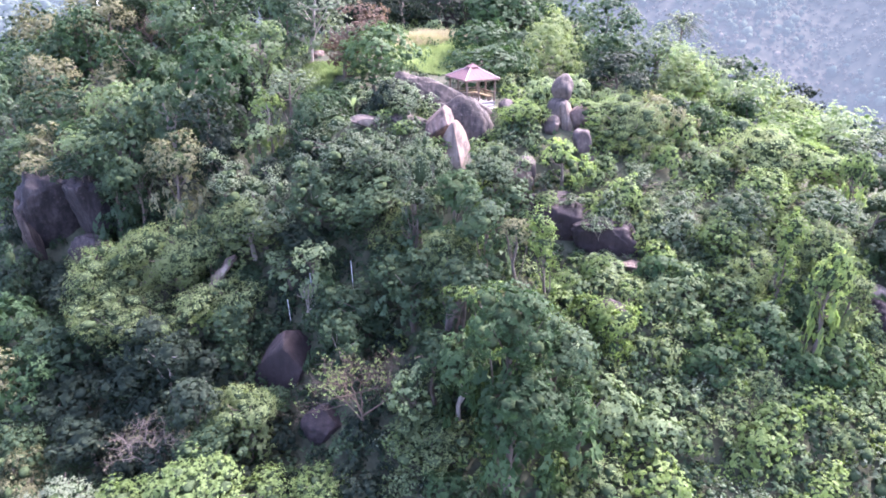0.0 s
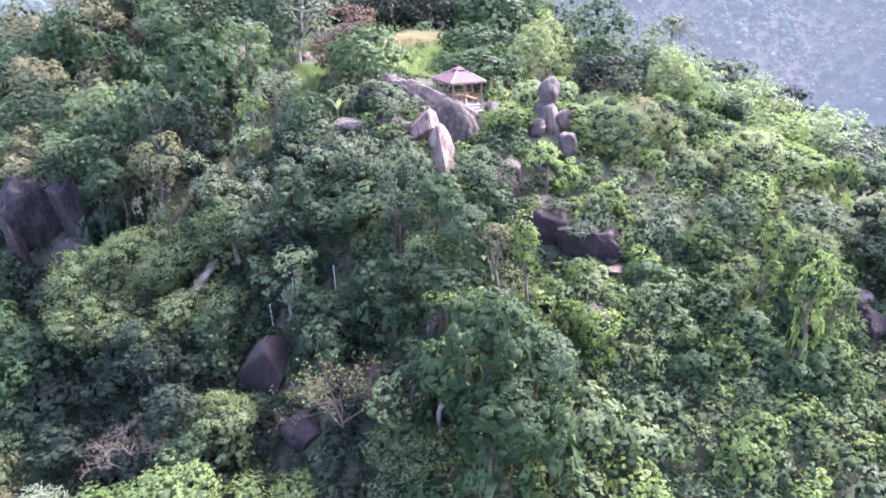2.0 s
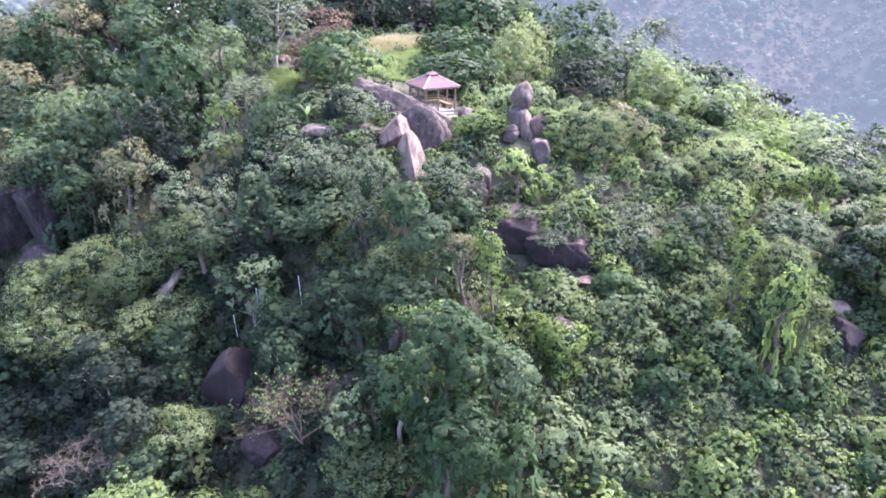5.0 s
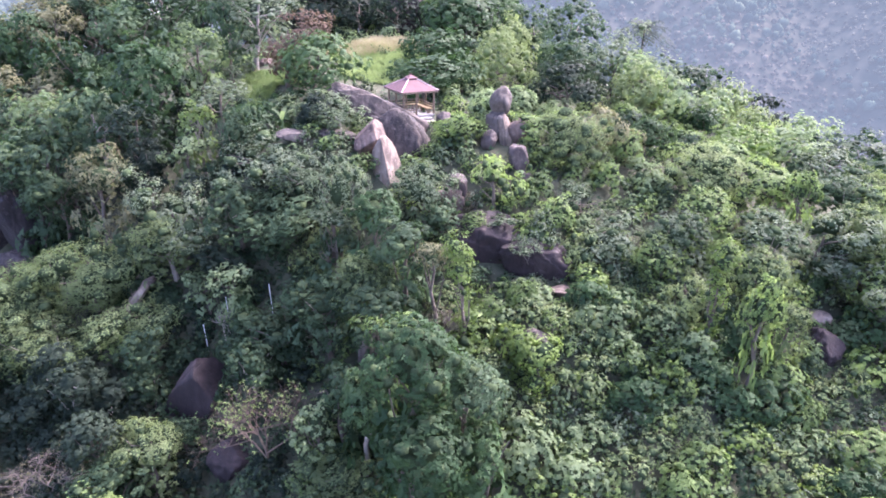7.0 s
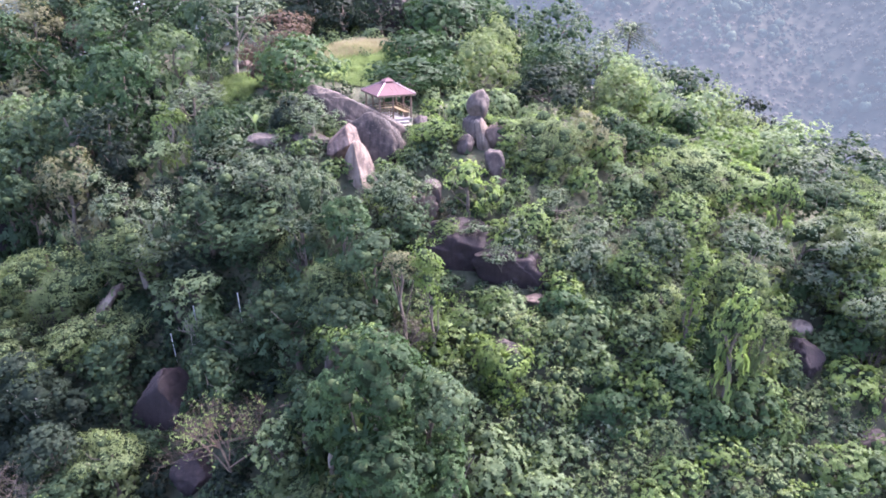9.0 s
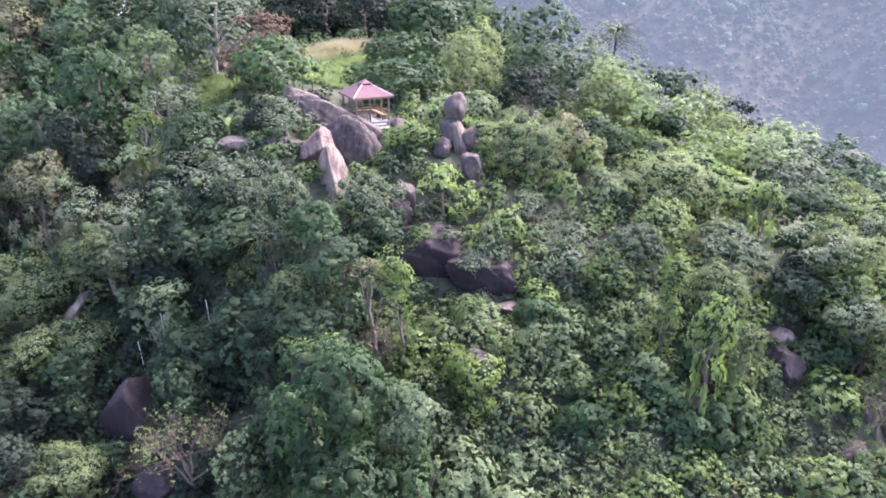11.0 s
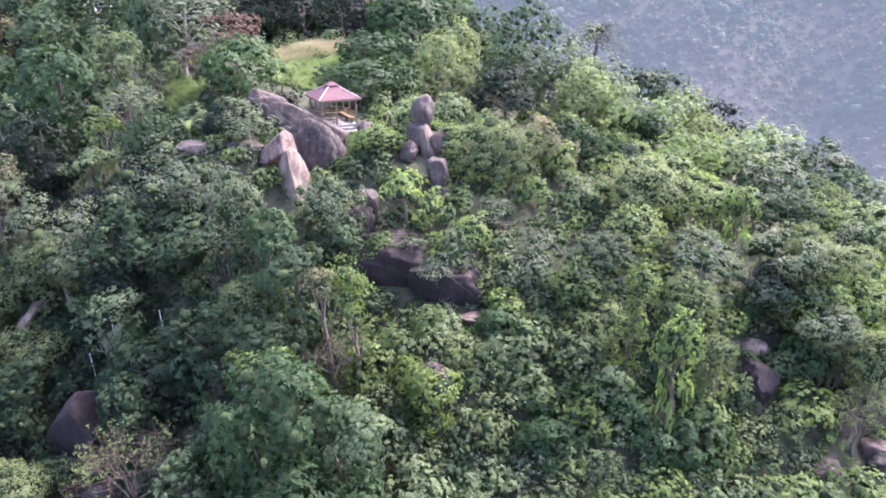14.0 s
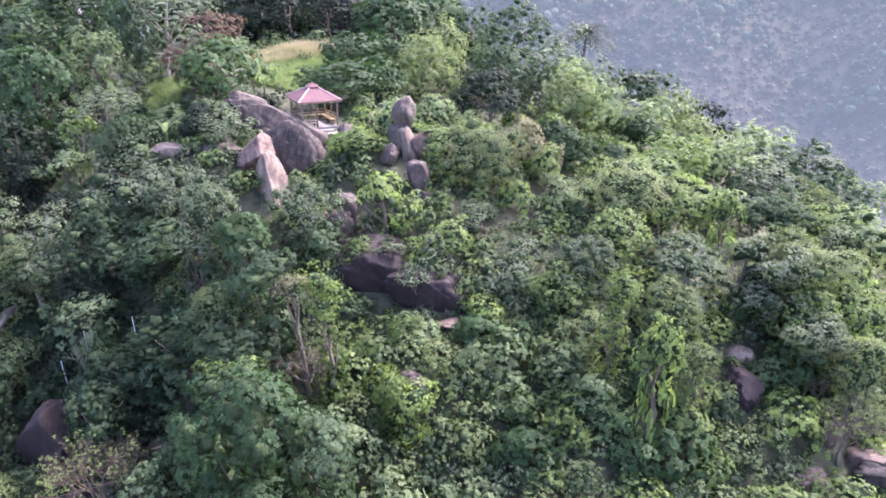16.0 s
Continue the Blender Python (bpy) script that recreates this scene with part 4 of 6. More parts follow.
# ---- trees ----
tree("mango", -48.9, 96.0, 53.0, 3.9, 3.6)
tree("mango", -36.8, 84.0, 51.2, 4.0, 3.4)
tree("mango", -23.6, 72.5, 50.6, 4.4, 4.5)
tree("mango", -6.6, 72.9, 52.4, 4.0, 3.3)
tree("dark", -5.8, 53.8, 42.5, 4.3, 2.5)
tree("mango", 1.0, 49.0, 45.1, 2.0, 1.5)
tree("mango", 4.1, 36.1, 40.3, 2.8, 2.7)
tree("dark", 7.4, 36.9, 38.2, 2.3, 2.3)
tree("mango", 1.4, 37.8, 36.7, 2.1, 2.3)
tree("mango", 4.6, 33.2, 36.2, 2.5, 2.4)
tree("mango", 8.3, 34.4, 35.6, 1.9, 2.0)
tree("mango", 4.2, 84.0, 53.2, 3.2, 2.0)
tree("mango", 8.0, 95.2, 55.1, 4.8, 3.9)
tree("mango", 12.4, 102.6, 55.6, 4.1, 3.8)
tree("mango", 20.1, 89.0, 50.9, 3.8, 2.5)
tree("mango", 37.4, 92.6, 47.2, 4.3, 3.2)
tree("mango", 34.0, 75.8, 46.0, 2.7, 2.8)
tree("mango", 51.7, 75.9, 41.7, 4.1, 3.0)
tree("mango", 24.9, 65.1, 46.7, 2.2, 1.9)
tree("olive", -46.1, 98.1, 54.2, 3.8, 3.4)
tree("olive", -25.2, 62.2, 43.6, 2.9, 2.8)
tree("conifer", -23.2, 67.0, 47.4, 2.7, 2.2)
tree("dark", -2.0, 49.2, 42.3, 1.9, 1.6)
tree("grey", -2.1, 49.6, 44.2, 1.5, 1.1, False)
tree("dark", -64.6, 112.0, 51.8, 4.2, 3.8)
tree("mango", -67.2, 108.0, 49.4, 4.2, 3.8)
# near-black fillers added where the gaps between crowns are in shade
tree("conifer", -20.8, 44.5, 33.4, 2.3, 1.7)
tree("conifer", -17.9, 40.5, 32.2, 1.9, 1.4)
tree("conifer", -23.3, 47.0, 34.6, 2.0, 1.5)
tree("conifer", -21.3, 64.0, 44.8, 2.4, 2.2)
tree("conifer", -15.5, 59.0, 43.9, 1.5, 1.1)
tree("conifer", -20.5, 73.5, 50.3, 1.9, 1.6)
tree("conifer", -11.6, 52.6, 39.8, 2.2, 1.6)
tree("olive", 5.1, 44.6, 43.4, 1.2, 0.9, False)
tree("olive", 21.7, 62.6, 47.0, 2.7, 2.6)
tree("olive", -42.9, 108.4, 56.7, 5.2, 2.7)
tree("olive", -52.3, 105.6, 55.4, 3.8, 2.6)
tree("olive", -56.3, 101.3, 52.4, 4.3, 3.9)
tree("olive", -47.3, 76.0, 39.9, 2.8, 1.6)
tree("olive", -36.6, 48.8, 26.2, 2.3, 2.1)
tree("dark", -33.1, 90.0, 54.2, 4.2, 3.6)
tree("dark", -30.6, 96.1, 56.8, 4.8, 3.3)
tree("dark", -18.2, 83.2, 54.7, 3.1, 4.8)
tree("dark", -12.4, 61.4, 47.2, 2.7, 3.3)
tree("dark", -28.7, 69.6, 47.1, 3.0, 3.6)
tree("dark", -33.0, 67.9, 43.4, 4.1, 3.7)
tree("dark", -29.7, 63.0, 41.7, 2.3, 2.4)
tree("dark", -21.0, 55.2, 37.9, 2.5, 3.5)
tree("dark", -10.3, 54.3, 43.0, 2.9, 2.5)
tree("dark", 3.3, 46.4, 43.5, 2.4, 2.1)
tree("dark", -2.7, 45.8, 39.3, 2.6, 1.9)
tree("dark", 1.6, 43.0, 40.1, 2.3, 1.8)
tree("dark", -6.4, 46.2, 36.3, 2.6, 1.9)
tree("dark", -7.2, 43.5, 35.7, 2.0, 1.7)
tree("dark", -16.2, 38.5, 29.9, 2.3, 1.4)
tree("dark", -0.9, 39.2, 37.0, 1.8, 1.9)
tree("dark", 24.1, 103.7, 53.7, 4.9, 3.9)
tree("dark", 21.1, 84.6, 50.8, 4.3, 4.0)
tree("dark", 48.0, 75.6, 42.4, 2.7, 2.0)
tree("dark", 5.4, 51.3, 43.6, 1.8, 1.6)
tree("conifer", -5.4, 112.0, 55.9, 7.2, 3.6)
tree("conifer", -11.0, 105.1, 56.9, 5.9, 3.0)
tree("dark", 18.2, 100.4, 53.5, 3.3, 3.3)
tree("dark", 50.6, 68.4, 41.5, 3.0, 2.4)
tree("dark", -45.6, 103.6, 55.8, 4.3, 3.1)
tree("dark", -57.2, 93.2, 45.7, 4.9, 4.1)
tree("dark", -54.7, 84.8, 42.0, 3.8, 4.6)
tree("dark", -35.2, 53.1, 29.9, 3.2, 2.7)
tree("dark", -43.0, 61.5, 30.3, 3.0, 4.3)
tree("dark", -48.2, 69.4, 32.0, 2.0, 2.7)
tree("grey", 37.8, 46.4, 39.1, 2.7, 1.8, False)
tree("dark", 40.6, 58.6, 43.3, 2.4, 1.7)
tree("light", -19.9, 76.6, 52.9, 3.0, 2.9)
tree("light", -17.9, 64.0, 46.2, 1.7, 1.5)
tree("light", -34.0, 71.4, 47.3, 3.3, 2.9)
tree("light", -2.0, 38.4, 34.2, 1.9, 1.8)
tree("light", 28.6, 79.0, 50.0, 3.9, 3.9)
tree("light", 51.8, 89.4, 41.3, 4.0, 3.5)
tree("bright", 37.7, 47.7, 39.6, 2.5, 2.5)
tree("light", 23.1, 59.2, 44.2, 2.6, 2.1)
tree("light", 36.1, 80.4, 46.2, 3.1, 2.8)
tree("light", 42.2, 72.6, 43.9, 3.1, 2.2)
tree("feather", 39.7, 51.0, 42.4, 2.9, 1.9)
tree("light", 28.0, 86.0, 50.4, 3.4, 2.7)
tree("grey", 31.2, 84.0, 49.6, 2.9, 2.6)
tree("olive", 20.6, 68.0, 47.9, 2.1, 1.7)
tree("mango", 6.9, 88.4, 52.6, 2.5, 1.9)
tree("dark", 9.6, 87.2, 52.2, 2.3, 1.8)
tree("mango", 7.4, 78.4, 50.4, 2.3, 2.0)
tree("grey", -3.3, 61.0, 49.6, 2.3, 1.35, False)
tree("grey", 39.2, 61.2, 42.4, 2.2, 1.6)
tree("olive", 36.4, 60.4, 43.0, 1.9, 1.5)
tree("grey", 18.8, 76.4, 48.6, 2.4, 1.8)
tree("light", 32.8, 64.6, 44.8, 2.0, 1.6)
tree("dark", 10.9, 48.9, 39.7, 1.1, 0.8, False)
tree("grey", 12.6, 48.7, 39.6, 1.0, 0.7, False)
tree("grey", 36.3, 50.8, 40.1, 2.9, 2.5)
tree("light", 53.2, 68.6, 41.1, 3.5, 2.3)
tree("grey", -14.8, 83.7, 57.4, 4.6, 2.7)
tree("grey", -14.9, 66.8, 50.0, 2.7, 1.5)
tree("grey", -16.4, 55.5, 42.2, 3.5, 2.8)
tree("grey", -9.1, 59.9, 44.6, 5.3, 3.7)
tree("grey", -1.6, 50.4, 46.1, 2.2, 2.6)
tree("grey", -4.3, 63.8, 49.5, 3.1, 1.8)
tree("grey", 4.2, 53.2, 45.3, 2.6, 2.3)
tree("mango", 7.4, 78.1, 50.2, 3.4, 3.3)
tree("grey", 25.6, 84.0, 50.6, 4.3, 3.6)
tree("grey", 30.3, 50.3, 42.7, 2.7, 1.9)
tree("grey", 23.4, 50.2, 42.5, 2.6, 2.0)
tree("grey", 16.7, 54.1, 43.7, 2.3, 2.0, False)
tree("grey", 18.7, 52.3, 41.6, 2.9, 2.3)
tree("grey", 13.3, 50.7, 42.5, 1.5, 1.7, False)
tree("grey", -17.4, 79.0, 50.9, 1.8, 1.3)
tree("grey", 32.2, 80.3, 46.2, 3.4, 2.3)
tree("grey", 43.7, 67.3, 43.2, 2.9, 1.9)
tree("grey", 37.1, 49.8, 37.7, 1.3, 0.8)
tree("bright", -17.2, 66.2, 48.2, 1.7, 1.5)
tree("dark", -16.9, 47.9, 34.2, 2.1, 1.7)
tree("bright", 9.7, 53.6, 46.0, 2.1, 2.1, False)
tree("mango", 4.2, 74.0, 51.4, 3.4, 1.9)
tree("bright", 30.8, 78.6, 46.1, 2.8, 2.7)
tree("bright", 13.6, 62.1, 48.5, 2.6, 1.5)
tree("bright", 7.2, 60.6, 48.3, 2.3, 1.6)
tree("bright", 26.4, 53.4, 43.9, 2.4, 1.6)
tree("bright", 33.1, 57.3, 44.5, 2.6, 2.0)
tree("bright", 14.5, 51.8, 43.6, 1.5, 1.6, False)
tree("bright", 22.0, 49.2, 41.1, 2.2, 1.8)
tree("bright", 2.6, 40.2, 40.4, 1.5, 1.1)
tree("bright", 35.8, 69.6, 45.2, 3.5, 2.4)
tree("bright", -50.9, 75.5, 36.0, 2.1, 2.9)
tree("bright", -50.2, 73.3, 34.6, 1.7, 2.1)
tree("bright", 41.8, 49.6, 39.2, 3.1, 2.9, False)
tree("bright", 43.1, 58.9, 42.3, 2.4, 1.9)
tree("feather", -23.6, 54.6, 37.6, 4.6, 4.0)
tree("feather", -17.0, 54.7, 40.5, 3.0, 2.1)
tree("feather", -28.6, 53.0, 35.2, 4.0, 3.4)
tree("feather", -18.9, 50.6, 34.9, 3.4, 2.8)
tree("feather", -3.1, 52.9, 40.2, 2.7, 2.6)
tree("feather", 0.1, 45.8, 40.8, 2.5, 2.0)
tree("feather", -13.7, 40.3, 31.2, 2.2, 2.0)
tree("feather", -0.6, 37.5, 31.5, 2.7, 1.6)
tree("feather", 12.4, 82.3, 51.3, 3.5, 3.9)
tree("feather", 41.7, 90.1, 46.2, 4.2, 3.7)
tree("feather", 16.5, 60.2, 47.7, 3.4, 2.5)
tree("feather", 28.7, 58.6, 45.2, 4.2, 2.4)
tree("grey", 34.7, 50.8, 41.8, 3.2, 2.6)
tree("feather", 38.2, 50.4, 42.4, 2.7, 2.2)
tree("feather", 28.2, 46.1, 41.2, 2.1, 1.9)
tree("feather", 13.7, 92.7, 53.4, 3.0, 3.1)
tree("feather", 26.4, 77.3, 49.2, 3.2, 2.6)
tree("feather", 40.6, 78.1, 44.8, 3.3, 2.4)
tree("feather", 47.1, 65.5, 42.1, 2.8, 2.1)
tree("feather", -26.4, 50.2, 33.4, 3.6, 2.5)
tree("olive", -34.4, 44.0, 23.5, 2.7, 2.9)
tree("dark", -29.3, 40.7, 24.2, 2.7, 1.8)
tree("bright", -15.8, 34.7, 29.5, 2.9, 1.4)
tree("feather", 40.5, 44.8, 37.5, 2.3, 2.4, False)
tree("feather", 49.1, 58.5, 40.0, 1.9, 2.2)
tree("feather", 46.8, 53.4, 37.0, 1.8, 2.8)
tree("feather", 29.0, 43.0, 39.5, 1.3, 1.1)
# near-black crowns put the gully's shade into leaf colour
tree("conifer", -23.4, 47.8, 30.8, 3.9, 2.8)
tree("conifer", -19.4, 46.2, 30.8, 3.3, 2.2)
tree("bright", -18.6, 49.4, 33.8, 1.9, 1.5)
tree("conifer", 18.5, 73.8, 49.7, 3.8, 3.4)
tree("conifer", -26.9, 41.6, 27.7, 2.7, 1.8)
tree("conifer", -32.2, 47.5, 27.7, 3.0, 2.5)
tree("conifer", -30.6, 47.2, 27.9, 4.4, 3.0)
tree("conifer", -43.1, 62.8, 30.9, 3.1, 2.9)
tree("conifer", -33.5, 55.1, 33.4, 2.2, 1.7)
tree("brown", -10.5, 77.6, 54.6, 3.3, 2.9)
tree("conifer", 44.2, 83.5, 44.5, 2.4, 3.3)
tree("vine", 7.0, 43.7, 42.0, 1.1, 2.8)
tree("vine", 24.1, 43.7, 40.7, 1.0, 3.6)
tree("bright", 25.8, 41.0, 41.2, 1.2, 2.4)
tree("bright", 33.8, 53.6, 45.2, 1.3, 1.8)
tree("light", -13.2, 51.8, 38.1, 1.6, 0.8)
tree("light", -10.4, 50.0, 39.3, 1.6, 0.8)
tree("light", 6.4, 50.4, 41.3, 1.0, 1.8, False)
tree("bright", 9.5, 46.7, 39.0, 1.9, 1.2)
tree("light", 12.1, 46.5, 39.2, 1.5, 1.0)
tree("bright", 8.1, 50.9, 43.5, 1.1, 0.7, False)
tree("grey", 9.9, 51.0, 43.4, 1.4, 0.7, False)
tree("bright", 12.1, 52.2, 42.9, 1.3, 0.9, False)
tree("dark", -8.6, 47.0, 35.2, 2.2, 2.0)
tree("dark", -9.2, 44.8, 32.7, 1.2, 1.8)
tree("dark", -13.0, 43.1, 30.4, 1.7, 1.0)
tree("dark", -15.9, 45.8, 32.1, 1.3, 1.7)
tree("dark", -7.9, 47.3, 35.5, 1.7, 1.5)
tree("dark", 8.2, 49.0, 40.1, 1.4, 0.5)
tree("dark", -44.7, 109.4, 56.3, 5.0, 3.4)
tree("mango", -36.4, 100.0, 56.3, 3.6, 2.8)
tree("dark", -43.8, 108.2, 57.0, 4.7, 3.7)
tree("dark", -41.6, 110.3, 57.3, 4.3, 3.8)
tree("dark", -47.9, 110.3, 57.4, 4.3, 3.4)
tree("grey", 11.9, 49.3, 42.1, 1.2, 0.6, False)
tree("bright", 4.6, 60.2, 46.4, 1.3, 0.9, False)
tree("grey", 5.0, 61.3, 46.9, 1.1, 0.7)
tree("vine", 10.9, 41.5, 38.0, 0.9, 0.7)
tree("vine", 12.0, 41.0, 37.6, 1.1, 0.7)
tree("feather", 22.7, 45.7, 40.5, 1.6, 1.4)
tree("light", 21.0, 44.4, 38.6, 1.7, 1.4)
tree("feather", 19.2, 48.5, 38.7, 1.7, 1.3)
tree("light", 23.3, 42.9, 37.7, 1.6, 1.3)
tree("feather", 15.9, 46.1, 38.5, 1.5, 1.2)
tree("light", 17.5, 43.8, 37.2, 1.6, 1.2)
tree("bright", 13.2, 42.9, 39.2, 0.7, 0.5)
tree("dark", -41.7, 69.6, 40.3, 3.0, 1.2, False)
tree("dark", -36.6, 67.0, 41.8, 2.7, 1.6, False)
tree("dark", -32.4, 64.2, 40.6, 2.9, 2.3)
tree("light", -36.6, 68.2, 43.9, 2.9, 2.0, False)
tree("olive", -42.0, 67.6, 41.8, 1.5, 1.2, False)
tree("conifer", -32.5, 65.6, 37.0, 1.5, 2.9)
tree("conifer", -45.4, 68.1, 35.2, 1.3, 3.0)
tree("conifer", -38.9, 62.8, 31.6, 2.8, 1.3)
tree("conifer", -33.3, 60.7, 31.9, 2.8, 1.4)

tree("dark", -55.2, 95.0, 48.4, 4.4, 3.6)
tree("mango", -51.6, 98.0, 50.6, 4.2, 3.4)
tree("dark", -57.6, 89.6, 46.0, 4.2, 3.6)
tree("olive", -50.4, 88.6, 48.0, 4.0, 3.0)
tree("dark", -46.6, 82.0, 45.4, 4.0, 3.2)
tree("grey", -53.0, 80.6, 42.4, 3.8, 3.4)
tree("dark", -47.0, 73.4, 41.4, 3.4, 2.4)
tree("olive", -43.2, 73.6, 42.4, 3.0, 2.2)
tree("dark", -12.2, 66.4, 47.6, 2.2, 1.8)
tree("mango", -10.4, 68.6, 48.2, 2.0, 1.6)
tree("light", 46.4, 58.4, 41.4, 2.8, 2.4)
tree("grey", 44.0, 55.8, 41.2, 2.2, 1.9)
tree("grey", -5.2, 55.8, 45.4, 2.8, 2.2)
tree("grey", -7.6, 57.0, 46.0, 1.8, 1.5)
tree("grey", -25.6, 36.0, 27.2, 2.6, 1.7)
tree("bright", -21.0, 35.2, 27.5, 2.4, 1.7)
tree("bright", -17.0, 34.6, 28.6, 2.6, 1.8)
tree("bright", -12.4, 35.4, 28.0, 2.2, 1.6)
tree("bright", -8.0, 35.6, 28.2, 2.2, 1.5)
tree("dark", -32.4, 41.4, 26.6, 2.4, 2.4)
tree("olive", -30.0, 37.6, 26.2, 2.2, 2.2)
tree("feather", -15.6, 41.6, 30.2, 2.0, 1.5)

# ---- shrubs, vines and undergrowth ----
SHRUBS = {}


def shrub_mesh(sort, pick):
    if (sort, pick) not in SHRUBS:
        length, width, droop, per, dense, count, lump, reach, low = SORTS[sort]
        rng = np.random.default_rng(500 + pick + len(sort))
        c, rad = clumps_round(rng, 15 if pick < 2 else 9, -0.2, (0.26, 0.46), (0.45, 0.85))
        SHRUBS[(sort, pick)] = crown_mesh("shrub", pick + 3, LEAF[sort], 1.4, c, rad * 0.95, 340 if pick < 2 else 104, 5, length * (0.91 if pick < 2 else 1.25), width * (1.0 if pick < 2 else 1.32), droop, -0.35, 0.5)
    return SHRUBS[(sort, pick)]


SHRUB_WORDS = {
    "bright": "bright green leafy shrub in the thicket", "vine": "mound of bright climbing vines over scrub", "light": "light green shrub catching the sun",
    "dark": "deep green shrub in the shade", "grey": "grey-green shrub on the dry slope", "feather": "yellow-green feathery shrub in the scrub", "mango": "blue-green broadleaf shrub in the shade", "conifer": "very dark dense shrub with painted shade", "olive": "half-dry olive brown shrub in the thicket",
}


far_bushes = {}
# small open spots in front of rocks and posts (x, y, radius)
CLEAR = [(12.4, 49.0, 1.3), (14.5, 47.8, 1.4), (15.4, 47.4, 1.0), (33.7, 47.3, 0.8), (31.9, 47.0, 0.7), (36.1, 49.3, 0.5), (37.5, 41.6, 0.6), (-7.0, 51.5, 0.6), (33.0, 43.7, 1.2), (34.4, 48.2, 0.9), (-6.7, 58.2, 0.7)]


def near(x, y):
    """The stretches of the slope whose low bushes stand singly: the knoll and the thicket's foot."""
    return y < 41.5 or (-4 < x < 15 and 54 < y < 63)


def joined_bushes():
    """The other low bushes, too many to tell apart, as one growth of each kind."""
    for sort, places in far_bushes.items():
        me = shrub_mesh(sort, 2)
        pts = np.empty(len(me.vertices) * 3, np.float32)
        me.vertices.foreach_get("co", pts)
        pts = np.c_[pts.reshape(-1, 3), np.ones(len(me.vertices))]
        faces, slots = np.empty(len(me.polygons) * 3, np.int32), np.empty(len(me.polygons), np.int32)
        me.loops.foreach_get("vertex_index", faces)
        me.polygons.foreach_get("material_index", slots)
        p = np.concatenate([(pts @ np.array(m).T)[:, :3] for m in places])
        f = np.concatenate([faces.reshape(-1, 3) + i * len(pts) for i in range(len(places))])
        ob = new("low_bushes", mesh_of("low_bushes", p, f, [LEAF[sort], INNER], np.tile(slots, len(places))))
        tagged(ob, "many low bushes: " + SHRUB_WORDS[sort].replace(" shrub", " growth"), "bushes", kind="stuff")


def shrub(sort, x, y, r, h, rng, low=False):
    place = Matrix.Translation((x, y, lie(x, y) + 0.35 * h)) @ pose(0, 0, 0, rng.uniform(-12, 12), rng.uniform(-12, 12), rng.uniform(0, 360)) @ Matrix.Diagonal((r / 1.4, r / 1.4, h / 1.4, 1))
    me = shrub_mesh(sort, 2 if low else int(rng.integers(0, 2)))
    if any(math.hypot(x - a, y - b) < c for a, b, c in CLEAR):
        return None
    if low and not near(x, y):
        far_bushes.setdefault(sort, []).append(place)
        return None
    ob = new("bush" if low else "shrub", me)
    ob.matrix_basis = place
    return tagged(ob, ("low " if low else "") + SHRUB_WORDS[sort], "bush" if low else "shrub", "low bushes on the slope" if low else "shrubs on the slope")


# more dark wood on the hill's flank and behind the crest
flank = np.random.default_rng(64)
for i in range(34):
    x, y = flank.uniform(-62, -28), flank.uniform(46, 96)
    if math.hypot(x + 41, y - 66) > 7 and not (-0.7 < x / y < -0.48 and 50 < y < 72):
        r = flank.uniform(2.2, 3.6)
        tree(("dark", "mango", "olive", "dark", "grey")[i % 5], round(x, 1), round(y, 1), lie(x, y) + r * flank.uniform(0.8, 1.3), r, r * 0.95, True, 0.24)


# near-black tones stand in for the shaded slope behind the clearing
for i in range(12):
    x, y = -20 + i * 3.4 + flank.uniform(-1, 1), flank.uniform(98, 107)
    r = flank.uniform(2.8, 3.8)
    tree(("conifer", "conifer", "dark")[i % 3], round(x, 1), round(y, 1), lie(x, y) + r * 1.1, r, r, True, 0.24)


# the crest's last row of trees
for i in range(19):
    x, y = -53 + i * 3.6 + flank.uniform(-1, 1), flank.uniform(110, 114)
    r = flank.uniform(3.6, 4.6)
    tree(("dark", "conifer", "mango")[i % 3], round(x, 1), round(y, 1), (56.7 if x > -46 else 53.4) + flank.uniform(-0.5, 0.8), r, r, True, 0.24)


# bare places: the pavilion, boulders, clearings (x, y, radius)
OPEN = [(9.9, 59.2, 1.0), (10.7, 60.4, 1.0), (1.2, 56.4, 1.3), (2.85, 67.2, 2.6), (2.6, 60.6, 1.7), (4.0, 64.6, 1.4), (0.6, 62.8, 2.4), (2.6, 62.2, 1.6), (0.2, 58.2, 1.4), (10.8, 61.4, 1.1), (12.2, 57.6, 0.9), (6.5, 54.0, 1.1), (9.6, 50.2, 1.9), (14.3, 49.2, 1.3),
        (-12.8, 45.0, 2.0), (-9.2, 40.4, 1.5), (-41, 67.8, 4.0), (-19.8, 54.4, 1.1), (12.3, 42.2, 1.0), (33.1, 44.5, 0.8), (34.6, 48.8, 0.7), (39.5, 40.8, 1.0), (35.9, 40.4, 0.8),
        (-2.5, 88, 5.6), (-14, 80, 3.8), (1, 82, 3.6), (-11, 48.4, 0.7)]
KNOLL = [(0.0, 59.5, 4.0), (6.0, 59.0, 5.5), (11.5, 59.0, 4.0), (9.0, 54.0, 3.0)]


